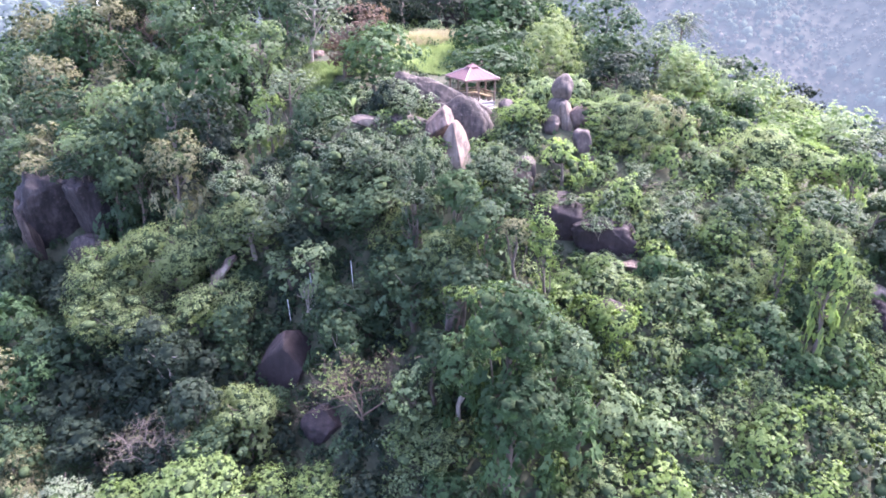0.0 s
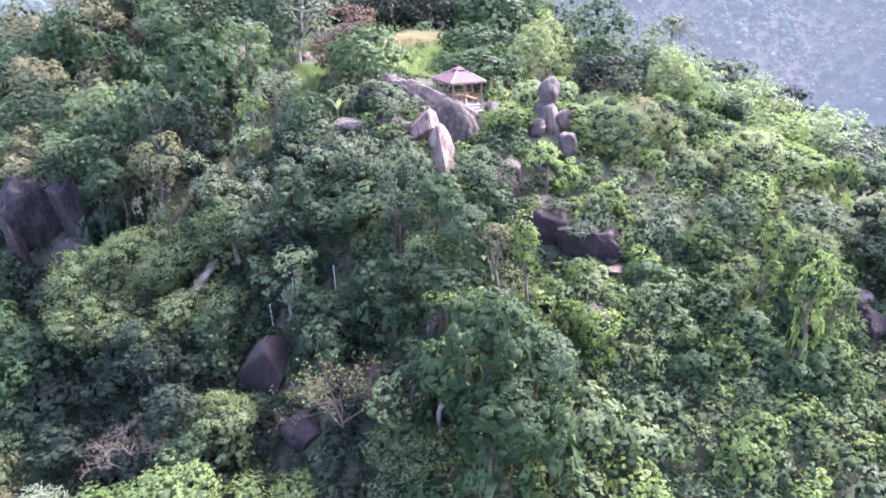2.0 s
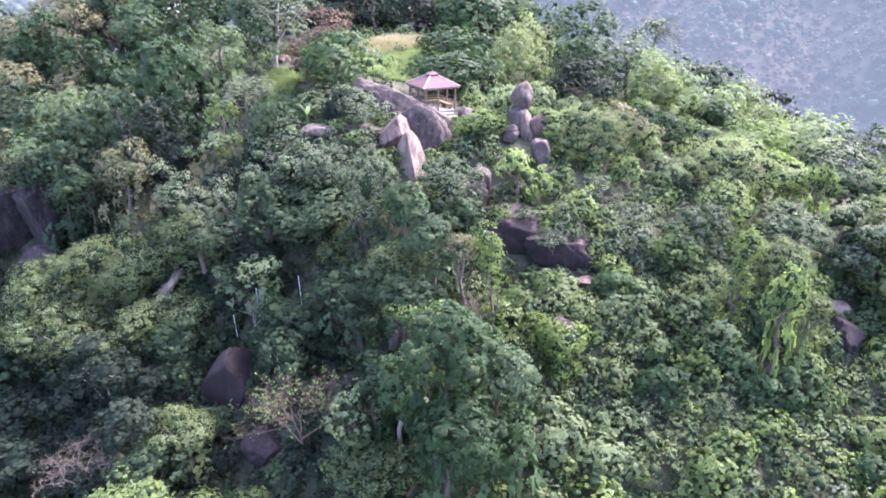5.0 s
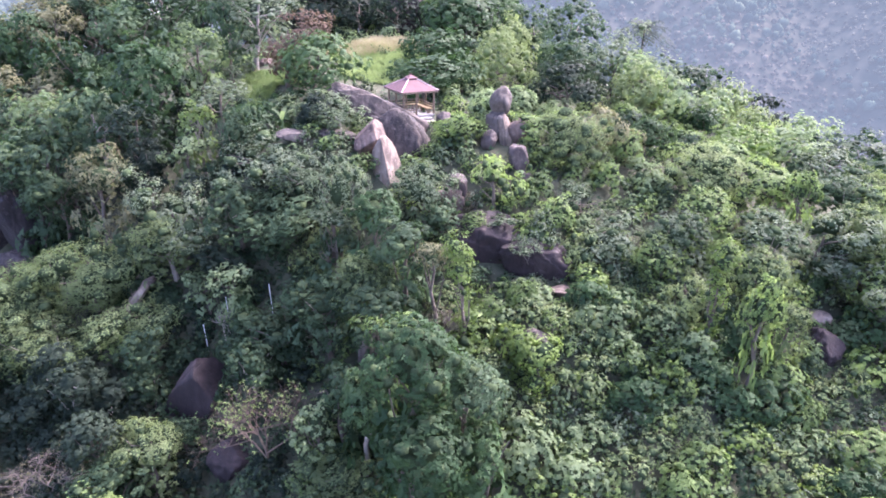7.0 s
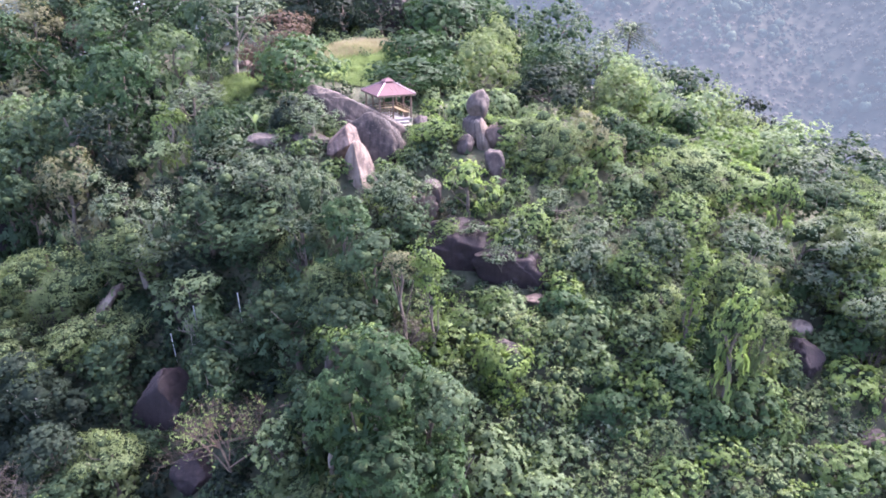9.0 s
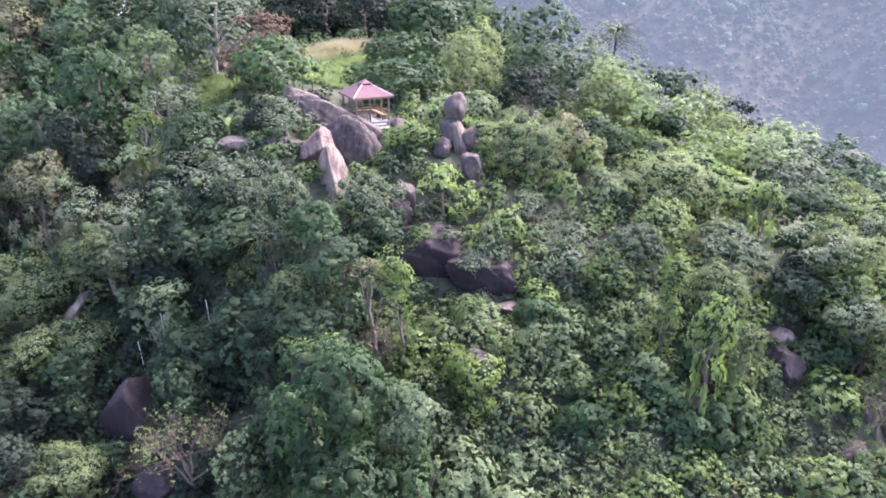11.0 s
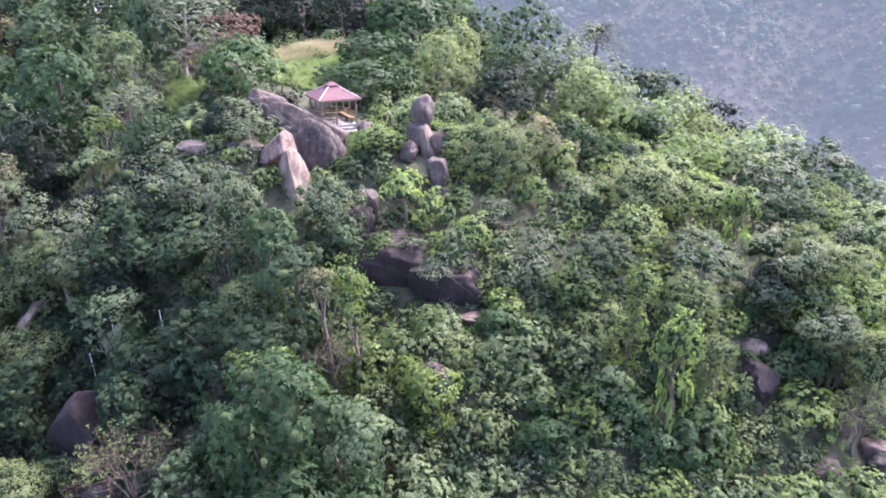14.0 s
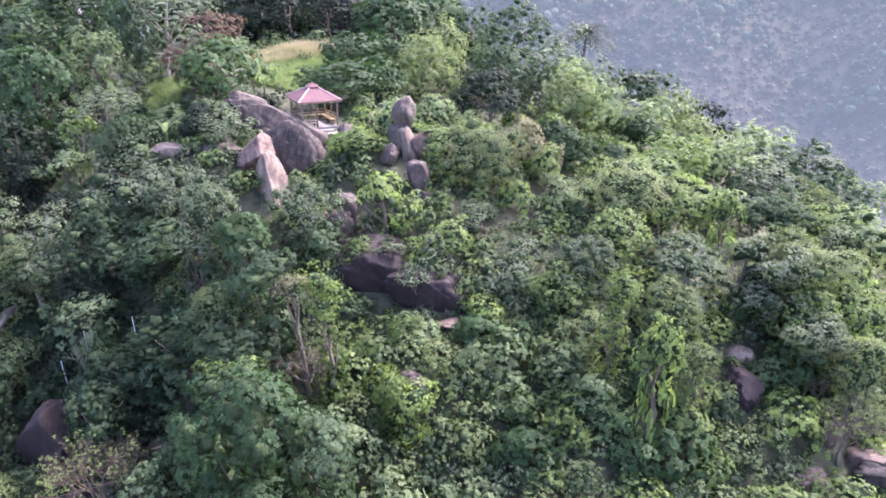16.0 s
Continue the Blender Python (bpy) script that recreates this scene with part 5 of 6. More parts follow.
def scatter(rng, count, sorts, x0, x1, y0, y1, r0, r1, gap, low=False):
    done, tries = [], 0
    while len(done) < count and tries < count * 40:
        tries += 1
        x, y = rng.uniform(x0, x1), rng.uniform(y0, y1)
        if any(math.hypot(x - a, y - b) < c + (0.0 if low else 0.7) for a, b, c in OPEN + ([] if low else KNOLL)) or any(math.hypot(x - a, y - b) < gap for a, b in done):
            continue
        done.append((x, y))
        r = rng.uniform(r0, r1)
        patch = (math.sin(0.31 * x + 0.7) + math.cos(0.37 * y) + 2) / 4.001
        shrub(sorts[int(patch * len(sorts) + rng.integers(0, 2)) % len(sorts)], x, y, r, r * rng.uniform(0.75, 1.15), rng, low)


rng = np.random.default_rng(42)
scatter(rng, 130, ("vine", "feather", "bright", "light", "mango", "vine", "feather", "grey", "bright"), 6, 46, 29, 52, 1.5, 2.5, 1.7)
# darkest sorts in the gully: its shade painted by leaf colour
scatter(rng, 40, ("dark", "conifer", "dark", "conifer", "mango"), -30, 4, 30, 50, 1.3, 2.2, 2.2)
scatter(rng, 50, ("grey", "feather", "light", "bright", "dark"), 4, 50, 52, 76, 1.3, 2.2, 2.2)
# left flank takes dark sorts for its shade too
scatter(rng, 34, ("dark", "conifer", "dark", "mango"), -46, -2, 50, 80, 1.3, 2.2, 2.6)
scatter(rng, 36, ("dark", "feather", "light", "bright"), -50, 58, 76, 106, 1.4, 2.6, 3.0)

for x, y, r, sort in ((3.3, 57.2, 0.8, "grey"), (4.2, 58.2, 0.9, "bright"), (-1.8, 57.0, 1.1, "grey"), (-2.6, 58.8, 1.3, "grey"), (5.2, 62.0, 0.6, "light"),
                      (13.6, 59.4, 1.0, "bright"), (11.0, 57.4, 0.8, "grey"), (13.8, 56.6, 0.9, "light"), (8.0, 57.4, 0.9, "vine"), (8.6, 62.2, 1.0, "vine"),
                      (-3.2, 62.0, 1.4, "grey"), (-4.4, 63.6, 1.3, "grey"), (6.6, 60.4, 1.2, "bright"), (5.0, 57.0, 1.1, "dark"), (3.0, 56.0, 1.0, "grey"), (12.6, 60.2, 0.7, "bright"), (-6.9, 57.6, 1.0, "grey"), (-4.6, 57.4, 1.3, "grey"), (-5.2, 58.8, 1.1, "grey"), (-3.6, 56.4, 1.3, "grey"), (-8.4, 58.2, 1.2, "grey")):
    shrub(sort, x, y, r, r, rng, True)
for x, y, r, h in ((-7.4, 48.6, 1.2, 1.3), (-10.4, 48.2, 1.2, 1.2), (-12.2, 48.6, 0.9, 1.1), (-8.8, 47.2, 1.4, 1.9), (-6.0, 47.6, 1.3, 1.9), (-10.6, 43.6, 1.0, 1.2), (-8.0, 43.2, 1.3, 1.6), (-14.9, 43.6, 1.2, 1.5), (-7.0, 38.4, 1.2, 1.2), (-11.4, 39.2, 1.2, 1.2)):
    shrub("dark", x, y, r, h, rng, True)
scatter(rng, 110, ("bright", "grey", "light", "feather", "vine"), -9, 20, 50, 72, 0.6, 1.1, 0.9, True)
scatter(rng, 165, ("vine", "bright", "vine", "light"), 4, 44, 31, 52, 0.6, 1.2, 0.8, True)
# dark low bushes repeat the gully's painted shade
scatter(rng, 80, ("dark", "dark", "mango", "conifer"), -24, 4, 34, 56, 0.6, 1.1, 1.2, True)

for x, y, r in ((-7.0, 90.0, 1.2), (-5.4, 91.6, 1.0), (3.6, 88.4, 1.2), (-6.4, 86.6, 0.9), (2.2, 86.0, 0.8), (-1.5, 86.4, 0.7), (5.2, 90.5, 1.3), (-1.0, 92.6, 1.1), (-4.6, 93.2, 0.9), (-3.0, 94.0, 0.9), (1.2, 93.6, 0.9), (3.0, 92.8, 1.0), (-0.2, 90.4, 0.4), (-2.6, 87.2, 0.5), (-5.4, 90.4, 0.9), (-3.6, 91.2, 0.7), (1.8, 90.9, 0.9), (3.4, 90.2, 1.1), (-1.4, 91.6, 0.6), (-0.9, 86.0, 0.7), (1.0, 87.0, 0.8)):
    shrub("light" if r < 1.1 else "feather", x, y, r, r, rng, True)
for x, y, r in ((3.9, 59.6, 0.7), (-1.6, 60.6, 0.8)):
    shrub("bright", x, y, r, r, rng, True)
for x, y, r in ((6.9, 63.4, 0.9), (5.6, 63.0, 0.7), (4.9, 63.6, 0.5), (7.6, 64.6, 1.0), (6.4, 66.2, 1.0)):
    shrub("bright", x, y, r, r, rng, True)
shrub("dark", 16.6, 39.9, 1.2, 1.3, rng, True)
shrub("conifer", -15.5, 51.3, 1.0, 1.0, rng, True)
shrub("light", -5.6, 56.4, 1.2, 1.2, rng, True)
shrub("dark", 22.6, 41.0, 1.4, 1.3, rng, True)
shrub("bright", 22.7, 56.3, 1.4, 1.3, rng, True)
shrub("light", 12.4, 55.1, 1.4, 1.5, rng, True)
shrub("grey", 14.6, 43.3, 1.2, 1.3, rng, True)
shrub("dark", -8.8, 52.1, 1.3, 1.4, rng, True)
shrub("dark", -16.5, 53.5, 1.3, 1.1, rng, True)
shrub("light", 31.6, 44.3, 1.2, 1.2, rng, True)
shrub("conifer", -13.0, 50.9, 1.1, 1.1, rng, True)
shrub("dark", 24.8, 57.1, 1.3, 1.4, rng, True)
shrub("dark", -6.2, 51.8, 1.3, 1.1, rng, True)
shrub("light", 5.4, 58.8, 1.2, 1.2, rng, True)
shrub("light", 19.9, 39.6, 1.2, 1.1, rng, True)
shrub("dark", -5.0, 46.2, 1.3, 1.4, rng, True)
shrub("dark", 24.2, 37.1, 1.2, 1.1, rng, True)
shrub("dark", -10.5, 54.1, 1.1, 0.9, rng, True)
shrub("bright", 19.9, 44.7, 1.4, 1.5, rng, True)
shrub("bright", -0.4, 57.4, 1.3, 1.1, rng, True)
shrub("grey", 14.4, 39.9, 1.4, 1.4, rng, True)
shrub("bright", 18.0, 59.9, 1.1, 1.0, rng, True)
shrub("light", 20.6, 49.5, 1.2, 1.3, rng, True)
shrub("bright", -3.1, 37.7, 1.2, 1.3, rng, True)
shrub("dark", -6.2, 39.0, 1.4, 1.3, rng, True)
shrub("conifer", -19.3, 43.8, 1.1, 1.2, rng, True)
shrub("grey", 7.8, 59.1, 1.0, 1.0, rng, True)
shrub("light", 27.4, 39.5, 1.4, 1.2, rng, True)
shrub("light", 32.3, 40.6, 1.0, 1.1, rng, True)
shrub("dark", -5.2, 41.4, 1.3, 1.1, rng, True)
shrub("dark", -14.1, 55.6, 1.2, 1.0, rng, True)
shrub("light", -2.7, 35.4, 1.0, 1.0, rng, True)
shrub("dark", 2.3, 58.5, 1.2, 1.1, rng, True)
shrub("grey", -3.3, 58.4, 1.0, 0.9, rng, True)
shrub("bright", 15.7, 59.1, 1.2, 1.0, rng, True)
shrub("conifer", -25.1, 40.1, 1.3, 1.2, rng, True)
shrub("conifer", -15.0, 45.8, 1.2, 1.2, rng, True)
shrub("bright", -7.5, 56.6, 1.3, 1.0, rng, True)
shrub("light", 22.9, 35.1, 1.1, 1.1, rng, True)
shrub("bright", 9.8, 54.6, 1.3, 1.3, rng, True)
shrub("conifer", -22.9, 42.5, 1.2, 1.2, rng, True)
shrub("conifer", -17.3, 51.0, 1.1, 1.0, rng, True)
shrub("conifer", -10.0, 37.6, 1.1, 1.0, rng, True)
shrub("dark", -4.4, 49.1, 1.4, 1.5, rng, True)
shrub("conifer", -26.6, 46.0, 1.0, 0.9, rng, True)
shrub("conifer", -23.0, 39.3, 1.2, 1.3, rng, True)
shrub("dark", -8.4, 53.7, 1.2, 1.1, rng, True)
shrub("dark", -4.4, 51.6, 1.4, 1.2, rng, True)
shrub("bright", 13.9, 56.3, 1.3, 1.2, rng, True)
shrub("dark", 15.6, 33.9, 1.3, 1.2, rng, True)
shrub("grey", 17.9, 39.4, 1.4, 1.5, rng, True)
shrub("bright", 19.6, 42.8, 1.4, 1.2, rng, True)
shrub("bright", 22.7, 45.7, 1.3, 1.1, rng, True)
shrub("dark", 20.9, 33.6, 1.4, 1.1, rng, True)
shrub("dark", -15.7, 62.1, 1.1, 1.2, rng, True)
shrub("light", 10.1, 42.1, 1.1, 1.1, rng, True)
shrub("dark", 12.7, 39.2, 1.4, 1.5, rng, True)
shrub("light", 18.7, 58.1, 1.4, 1.3, rng, True)
shrub("bright", 26.4, 64.1, 1.2, 1.3, rng, True)
shrub("light", 29.0, 54.3, 1.3, 1.2, rng, True)
shrub("grey", 34.4, 40.9, 1.0, 1.1, rng, True)
shrub("dark", -18.3, 54.1, 1.3, 1.2, rng, True)
shrub("light", 16.9, 42.7, 1.3, 1.3, rng, True)
shrub("dark", -39.8, 62.5, 1.4, 1.3, rng, True)
shrub("dark", 0.3, 36.7, 1.1, 1.0, rng, True)
shrub("dark", 6.6, 67.7, 1.2, 1.2, rng, True)
shrub("grey", 6.4, 49.5, 1.4, 1.4, rng, True)
shrub("bright", 11.2, 36.2, 1.4, 1.4, rng, True)
shrub("light", 18.6, 35.3, 1.0, 1.0, rng, True)
shrub("light", 32.5, 46.8, 1.3, 1.4, rng, True)
shrub("bright", 7.8, 47.1, 1.2, 1.3, rng, True)
shrub("grey", 19.8, 60.7, 1.4, 1.2, rng, True)
shrub("bright", 21.7, 55.0, 1.4, 1.2, rng, True)
shrub("bright", 28.2, 49.8, 1.1, 0.9, rng, True)
shrub("grey", 31.0, 38.8, 1.3, 1.4, rng, True)
shrub("conifer", -15.6, 49.6, 1.1, 1.0, rng, True)
shrub("light", -0.4, 61.5, 1.4, 1.2, rng, True)
shrub("grey", 34.6, 49.1, 1.3, 1.3, rng, True)
shrub("dark", -47.4, 68.6, 1.3, 1.4, rng, True)
shrub("conifer", -36.7, 47.2, 1.3, 1.4, rng, True)
shrub("mango", -42.1, 58.8, 1.1, 1.2, rng, True)
shrub("dark", -40.8, 56.2, 1.4, 1.4, rng, True)
shrub("conifer", -33.1, 41.5, 1.3, 1.4, rng, True)
shrub("mango", -44.3, 66.6, 1.0, 1.1, rng, True)
shrub("dark", -41.6, 64.9, 1.4, 1.2, rng, True)
shrub("conifer", -25.1, 42.0, 1.2, 1.0, rng, True)
shrub("conifer", -25.6, 49.1, 1.4, 1.2, rng, True)
shrub("conifer", -23.6, 46.4, 1.2, 1.3, rng, True)
shrub("dark", -25.3, 69.5, 1.2, 1.2, rng, True)
shrub("dark", -17.0, 53.0, 1.4, 1.4, rng, True)
shrub("light", -5.7, 56.3, 1.0, 1.0, rng, True)
shrub("conifer", -13.2, 50.0, 1.1, 1.1, rng, True)
shrub("bright", 16.6, 58.2, 1.4, 1.3, rng, True)
shrub("dark", 16.0, 39.0, 1.2, 1.2, rng, True)
shrub("light", 7.9, 58.2, 1.2, 1.3, rng, True)
shrub("light", 21.7, 56.5, 1.4, 1.2, rng, True)
shrub("dark", -7.5, 53.3, 1.3, 1.3, rng, True)
shrub("conifer", -15.6, 51.2, 1.4, 1.4, rng, True)
shrub("bright", -3.3, 58.2, 1.2, 1.2, rng, True)
shrub("bright", 14.5, 43.0, 1.2, 1.3, rng, True)
shrub("conifer", -18.8, 46.3, 1.2, 1.0, rng, True)
shrub("dark", -5.2, 37.9, 1.2, 1.2, rng, True)
shrub("light", 21.8, 39.3, 1.3, 1.1, rng, True)
shrub("light", 31.6, 44.4, 1.4, 1.3, rng, True)
shrub("dark", -14.5, 52.2, 1.3, 1.2, rng, True)
shrub("grey", 19.0, 50.2, 1.3, 1.4, rng, True)
shrub("bright", 25.3, 63.8, 1.1, 1.0, rng, True)
shrub("grey", 33.9, 40.8, 1.1, 0.9, rng, True)
shrub("grey", 36.6, 67.7, 1.4, 1.5, rng, True)
shrub("conifer", -33.4, 44.4, 1.2, 1.2, rng, True)
shrub("conifer", -25.9, 39.7, 1.0, 1.1, rng, True)
shrub("conifer", -23.1, 41.4, 1.2, 1.3, rng, True)
shrub("dark", -6.1, 50.7, 1.1, 1.0, rng, True)
shrub("grey", -6.2, 58.1, 1.4, 1.3, rng, True)
shrub("grey", -0.6, 34.9, 1.2, 1.3, rng, True)
shrub("light", 8.8, 89.2, 1.2, 1.1, rng, True)
shrub("light", 11.6, 81.6, 1.4, 1.1, rng, True)
shrub("bright", 19.1, 34.6, 1.4, 1.5, rng, True)
shrub("grey", 18.0, 44.5, 1.1, 0.9, rng, True)
shrub("dark", -19.4, 53.6, 1.4, 1.3, rng, True)
shrub("bright", 10.7, 54.1, 1.3, 1.3, rng, True)
shrub("light", 14.1, 59.0, 1.0, 1.0, rng, True)
shrub("conifer", -26.3, 45.7, 1.2, 1.1, rng, True)
shrub("conifer", -22.7, 38.4, 1.2, 1.1, rng, True)
shrub("dark", -25.6, 52.3, 1.3, 1.2, rng, True)
shrub("dark", -26.0, 61.8, 1.0, 0.9, rng, True)
shrub("conifer", -18.7, 43.5, 1.0, 0.9, rng, True)
shrub("conifer", -8.6, 38.5, 1.2, 1.0, rng, True)
shrub("dark", -4.8, 41.1, 1.3, 1.2, rng, True)
shrub("dark", -4.4, 51.3, 1.2, 1.2, rng, True)
shrub("bright", -3.6, 45.0, 1.3, 1.0, rng, True)
shrub("light", -3.6, 34.9, 1.1, 1.1, rng, True)
shrub("bright", 2.8, 58.4, 1.3, 1.3, rng, True)
shrub("grey", 14.2, 35.8, 1.2, 1.2, rng, True)
shrub("light", 21.1, 49.1, 1.1, 1.0, rng, True)
shrub("bright", 19.7, 38.8, 1.2, 1.3, rng, True)
shrub("grey", 24.0, 40.6, 1.4, 1.4, rng, True)
shrub("light", 23.8, 38.7, 1.0, 0.9, rng, True)
shrub("dark", 27.8, 49.9, 1.4, 1.3, rng, True)
shrub("dark", 24.4, 36.1, 1.2, 1.3, rng, True)
shrub("dark", -19.5, 64.1, 1.3, 1.3, rng, True)
shrub("conifer", -11.6, 51.2, 1.2, 1.2, rng, True)
shrub("grey", -2.3, 76.9, 1.2, 1.0, rng, True)
shrub("dark", 7.1, 59.6, 1.4, 1.5, rng, True)
shrub("light", 39.9, 71.0, 1.0, 1.1, rng, True)
shrub("light", -1.5, 61.5, 1.0, 1.1, rng, True)
shrub("dark", -5.8, 56.0, 1.2, 1.3, rng, True)
shrub("light", 20.0, 55.9, 1.0, 1.0, rng, True)
shrub("grey", 17.3, 38.8, 1.4, 1.2, rng, True)
shrub("dark", -14.8, 48.7, 1.4, 1.3, rng, True)
shrub("dark", -8.6, 56.7, 1.2, 1.1, rng, True)
shrub("light", 13.6, 41.2, 1.4, 1.5, rng, True)
shrub("conifer", -18.2, 45.4, 1.4, 1.5, rng, True)
shrub("dark", -9.1, 51.6, 1.1, 1.1, rng, True)
shrub("dark", -28.2, 50.0, 1.4, 1.4, rng, True)
shrub("conifer", -6.0, 37.3, 1.1, 1.0, rng, True)
shrub("grey", -3.8, 37.9, 1.2, 1.3, rng, True)
shrub("grey", 28.0, 44.0, 1.2, 1.0, rng, True)
shrub("dark", -21.2, 43.3, 1.3, 1.4, rng, True)
shrub("dark", 8.8, 57.7, 1.3, 1.1, rng, True)
shrub("light", 13.9, 55.6, 1.2, 1.2, rng, True)
shrub("dark", -39.4, 61.0, 1.2, 1.1, rng, True)
shrub("dark", -38.4, 64.9, 1.3, 1.2, rng, True)
shrub("dark", -36.9, 61.6, 1.2, 1.1, rng, True)
shrub("dark", -33.7, 62.5, 1.1, 1.2, rng, True)
shrub("dark", -31.9, 58.4, 1.4, 1.3, rng, True)
shrub("conifer", -9.9, 43.1, 1.0, 1.1, rng, True)
shrub("conifer", -5.3, 40.6, 1.2, 1.3, rng, True)
shrub("light", 2.6, 58.3, 1.2, 1.1, rng, True)
shrub("grey", 6.0, 58.4, 1.4, 1.3, rng, True)
shrub("dark", 18.3, 42.5, 1.4, 1.5, rng, True)
shrub("mango", -36.1, 64.9, 1.2, 1.1, rng, True)
shrub("bright", -3.7, 58.2, 1.0, 1.0, rng, True)
shrub("light", 4.5, 49.9, 1.4, 1.5, rng, True)
shrub("grey", 19.1, 49.2, 1.0, 1.1, rng, True)
shrub("dark", -5.5, 45.4, 1.3, 1.1, rng, True)
shrub("grey", 11.0, 54.5, 1.0, 1.0, rng, True)
shrub("dark", 30.6, 40.1, 1.2, 1.3, rng, True)
shrub("dark", 31.6, 43.6, 1.3, 1.2, rng, True)
shrub("dark", -33.4, 60.0, 1.2, 1.1, rng, True)
shrub("conifer", -21.3, 45.5, 1.3, 1.2, rng, True)
shrub("mango", -23.0, 56.9, 1.0, 0.9, rng, True)
shrub("dark", -26.0, 73.8, 1.2, 1.1, rng, True)
shrub("dark", -14.4, 45.6, 1.1, 1.1, rng, True)
shrub("conifer", -13.9, 51.8, 1.2, 1.2, rng, True)
shrub("dark", -12.2, 50.3, 1.4, 1.4, rng, True)
shrub("light", -6.1, 57.8, 1.1, 1.1, rng, True)
shrub("bright", -2.1, 36.5, 1.1, 1.2, rng, True)
shrub("bright", -1.2, 56.9, 1.2, 1.2, rng, True)
shrub("dark", 12.4, 38.5, 1.1, 1.0, rng, True)
shrub("grey", 15.4, 36.5, 1.2, 1.3, rng, True)
shrub("grey", 26.4, 56.3, 1.4, 1.4, rng, True)
shrub("dark", 24.3, 38.4, 1.0, 0.9, rng, True)
shrub("conifer", -25.0, 43.4, 1.2, 1.3, rng, True)
shrub("dark", -34.9, 64.3, 1.2, 1.3, rng, True)
shrub("grey", 20.6, 57.9, 1.2, 1.2, rng, True)
shrub("light", 23.9, 56.1, 1.2, 1.2, rng, True)
shrub("dark", 34.4, 67.5, 1.2, 1.0, rng, True)
shrub("dark", 31.9, 59.8, 1.4, 1.5, rng, True)
shrub("light", 37.3, 43.8, 1.2, 1.1, rng, True)
shrub("conifer", -13.0, 55.2, 1.0, 1.1, rng, True)
shrub("conifer", -10.9, 53.0, 1.0, 1.1, rng, True)
shrub("light", 5.3, 46.5, 1.4, 1.2, rng, True)
shrub("bright", 7.2, 67.7, 1.2, 1.3, rng, True)
shrub("bright", 13.7, 58.1, 1.3, 1.4, rng, True)
shrub("light", 26.8, 60.3, 1.2, 1.2, rng, True)
shrub("conifer", -12.2, 54.4, 1.2, 1.3, rng, True)
shrub("light", 12.9, 54.5, 1.0, 1.0, rng, True)
shrub("grey", -3.0, 58.3, 1.4, 1.2, rng, True)
shrub("grey", 21.1, 54.7, 1.4, 1.3, rng, True)
shrub("grey", 7.0, 58.1, 1.2, 1.1, rng, True)
shrub("grey", -11.8, 75.1, 1.4, 1.5, rng, True)
shrub("light", 16.6, 37.8, 1.4, 1.5, rng, True)
shrub("grey", 27.8, 43.8, 1.1, 1.1, rng, True)
shrub("dark", -25.5, 57.4, 1.4, 1.4, rng, True)
shrub("conifer", -6.5, 55.8, 1.1, 1.0, rng, True)
shrub("grey", -3.4, 46.7, 1.2, 1.3, rng, True)
shrub("grey", 26.8, 38.7, 1.2, 1.0, rng, True)
shrub("dark", -32.3, 43.8, 1.3, 1.4, rng, True)
shrub("conifer", -23.5, 53.6, 1.3, 1.1, rng, True)
shrub("conifer", -17.2, 44.9, 1.2, 1.2, rng, True)
shrub("conifer", -17.9, 52.8, 1.2, 1.1, rng, True)
shrub("conifer", -11.6, 38.0, 1.3, 1.2, rng, True)
shrub("conifer", -4.0, 40.2, 1.2, 1.1, rng, True)
shrub("light", 13.9, 43.0, 1.1, 1.2, rng, True)
shrub("bright", 16.1, 35.8, 1.4, 1.3, rng, True)
shrub("dark", 30.7, 58.6, 1.0, 1.1, rng, True)
shrub("dark", 30.7, 43.5, 1.2, 1.3, rng, True)
shrub("light", 22.4, 62.0, 1.2, 1.1, rng, True)
shrub("grey", 8.5, 54.5, 1.4, 1.3, rng, True)
shrub("dark", 12.6, 40.8, 1.4, 1.5, rng, True)
shrub("grey", 15.8, 42.4, 1.2, 1.1, rng, True)
shrub("dark", -41.3, 67.2, 1.0, 1.0, rng, True)
shrub("grey", -25.4, 72.0, 1.4, 1.5, rng, True)
shrub("dark", -10.0, 37.1, 1.0, 1.1, rng, True)
shrub("dark", -4.7, 48.6, 1.3, 1.1, rng, True)
shrub("grey", 4.8, 74.5, 1.0, 1.0, rng, True)
shrub("dark", 15.9, 61.3, 1.2, 1.3, rng, True)
shrub("dark", 20.9, 48.6, 1.3, 1.2, rng, True)
shrub("bright", 21.7, 41.1, 1.2, 1.1, rng, True)
shrub("dark", 23.1, 34.0, 1.3, 1.2, rng, True)
shrub("dark", 29.1, 37.6, 1.0, 0.9, rng, True)
shrub("conifer", -14.4, 55.0, 1.2, 1.1, rng, True)
shrub("dark", -10.1, 53.8, 1.1, 1.1, rng, True)
shrub("light", -4.0, 60.3, 1.2, 1.2, rng, True)
shrub("grey", 14.2, 83.7, 1.4, 1.4, rng, True)
shrub("grey", -23.6, 65.1, 1.1, 1.1, rng, True)
shrub("dark", -23.9, 70.2, 1.1, 1.2, rng, True)
shrub("dark", -18.2, 56.3, 1.2, 1.2, rng, True)
shrub("conifer", -14.2, 48.5, 1.1, 1.0, rng, True)
shrub("mango", -19.3, 85.1, 1.2, 1.3, rng, True)
shrub("dark", -10.6, 73.4, 1.4, 1.4, rng, True)
shrub("dark", -9.4, 58.0, 1.0, 0.9, rng, True)
shrub("conifer", -8.4, 51.2, 1.2, 1.3, rng, True)
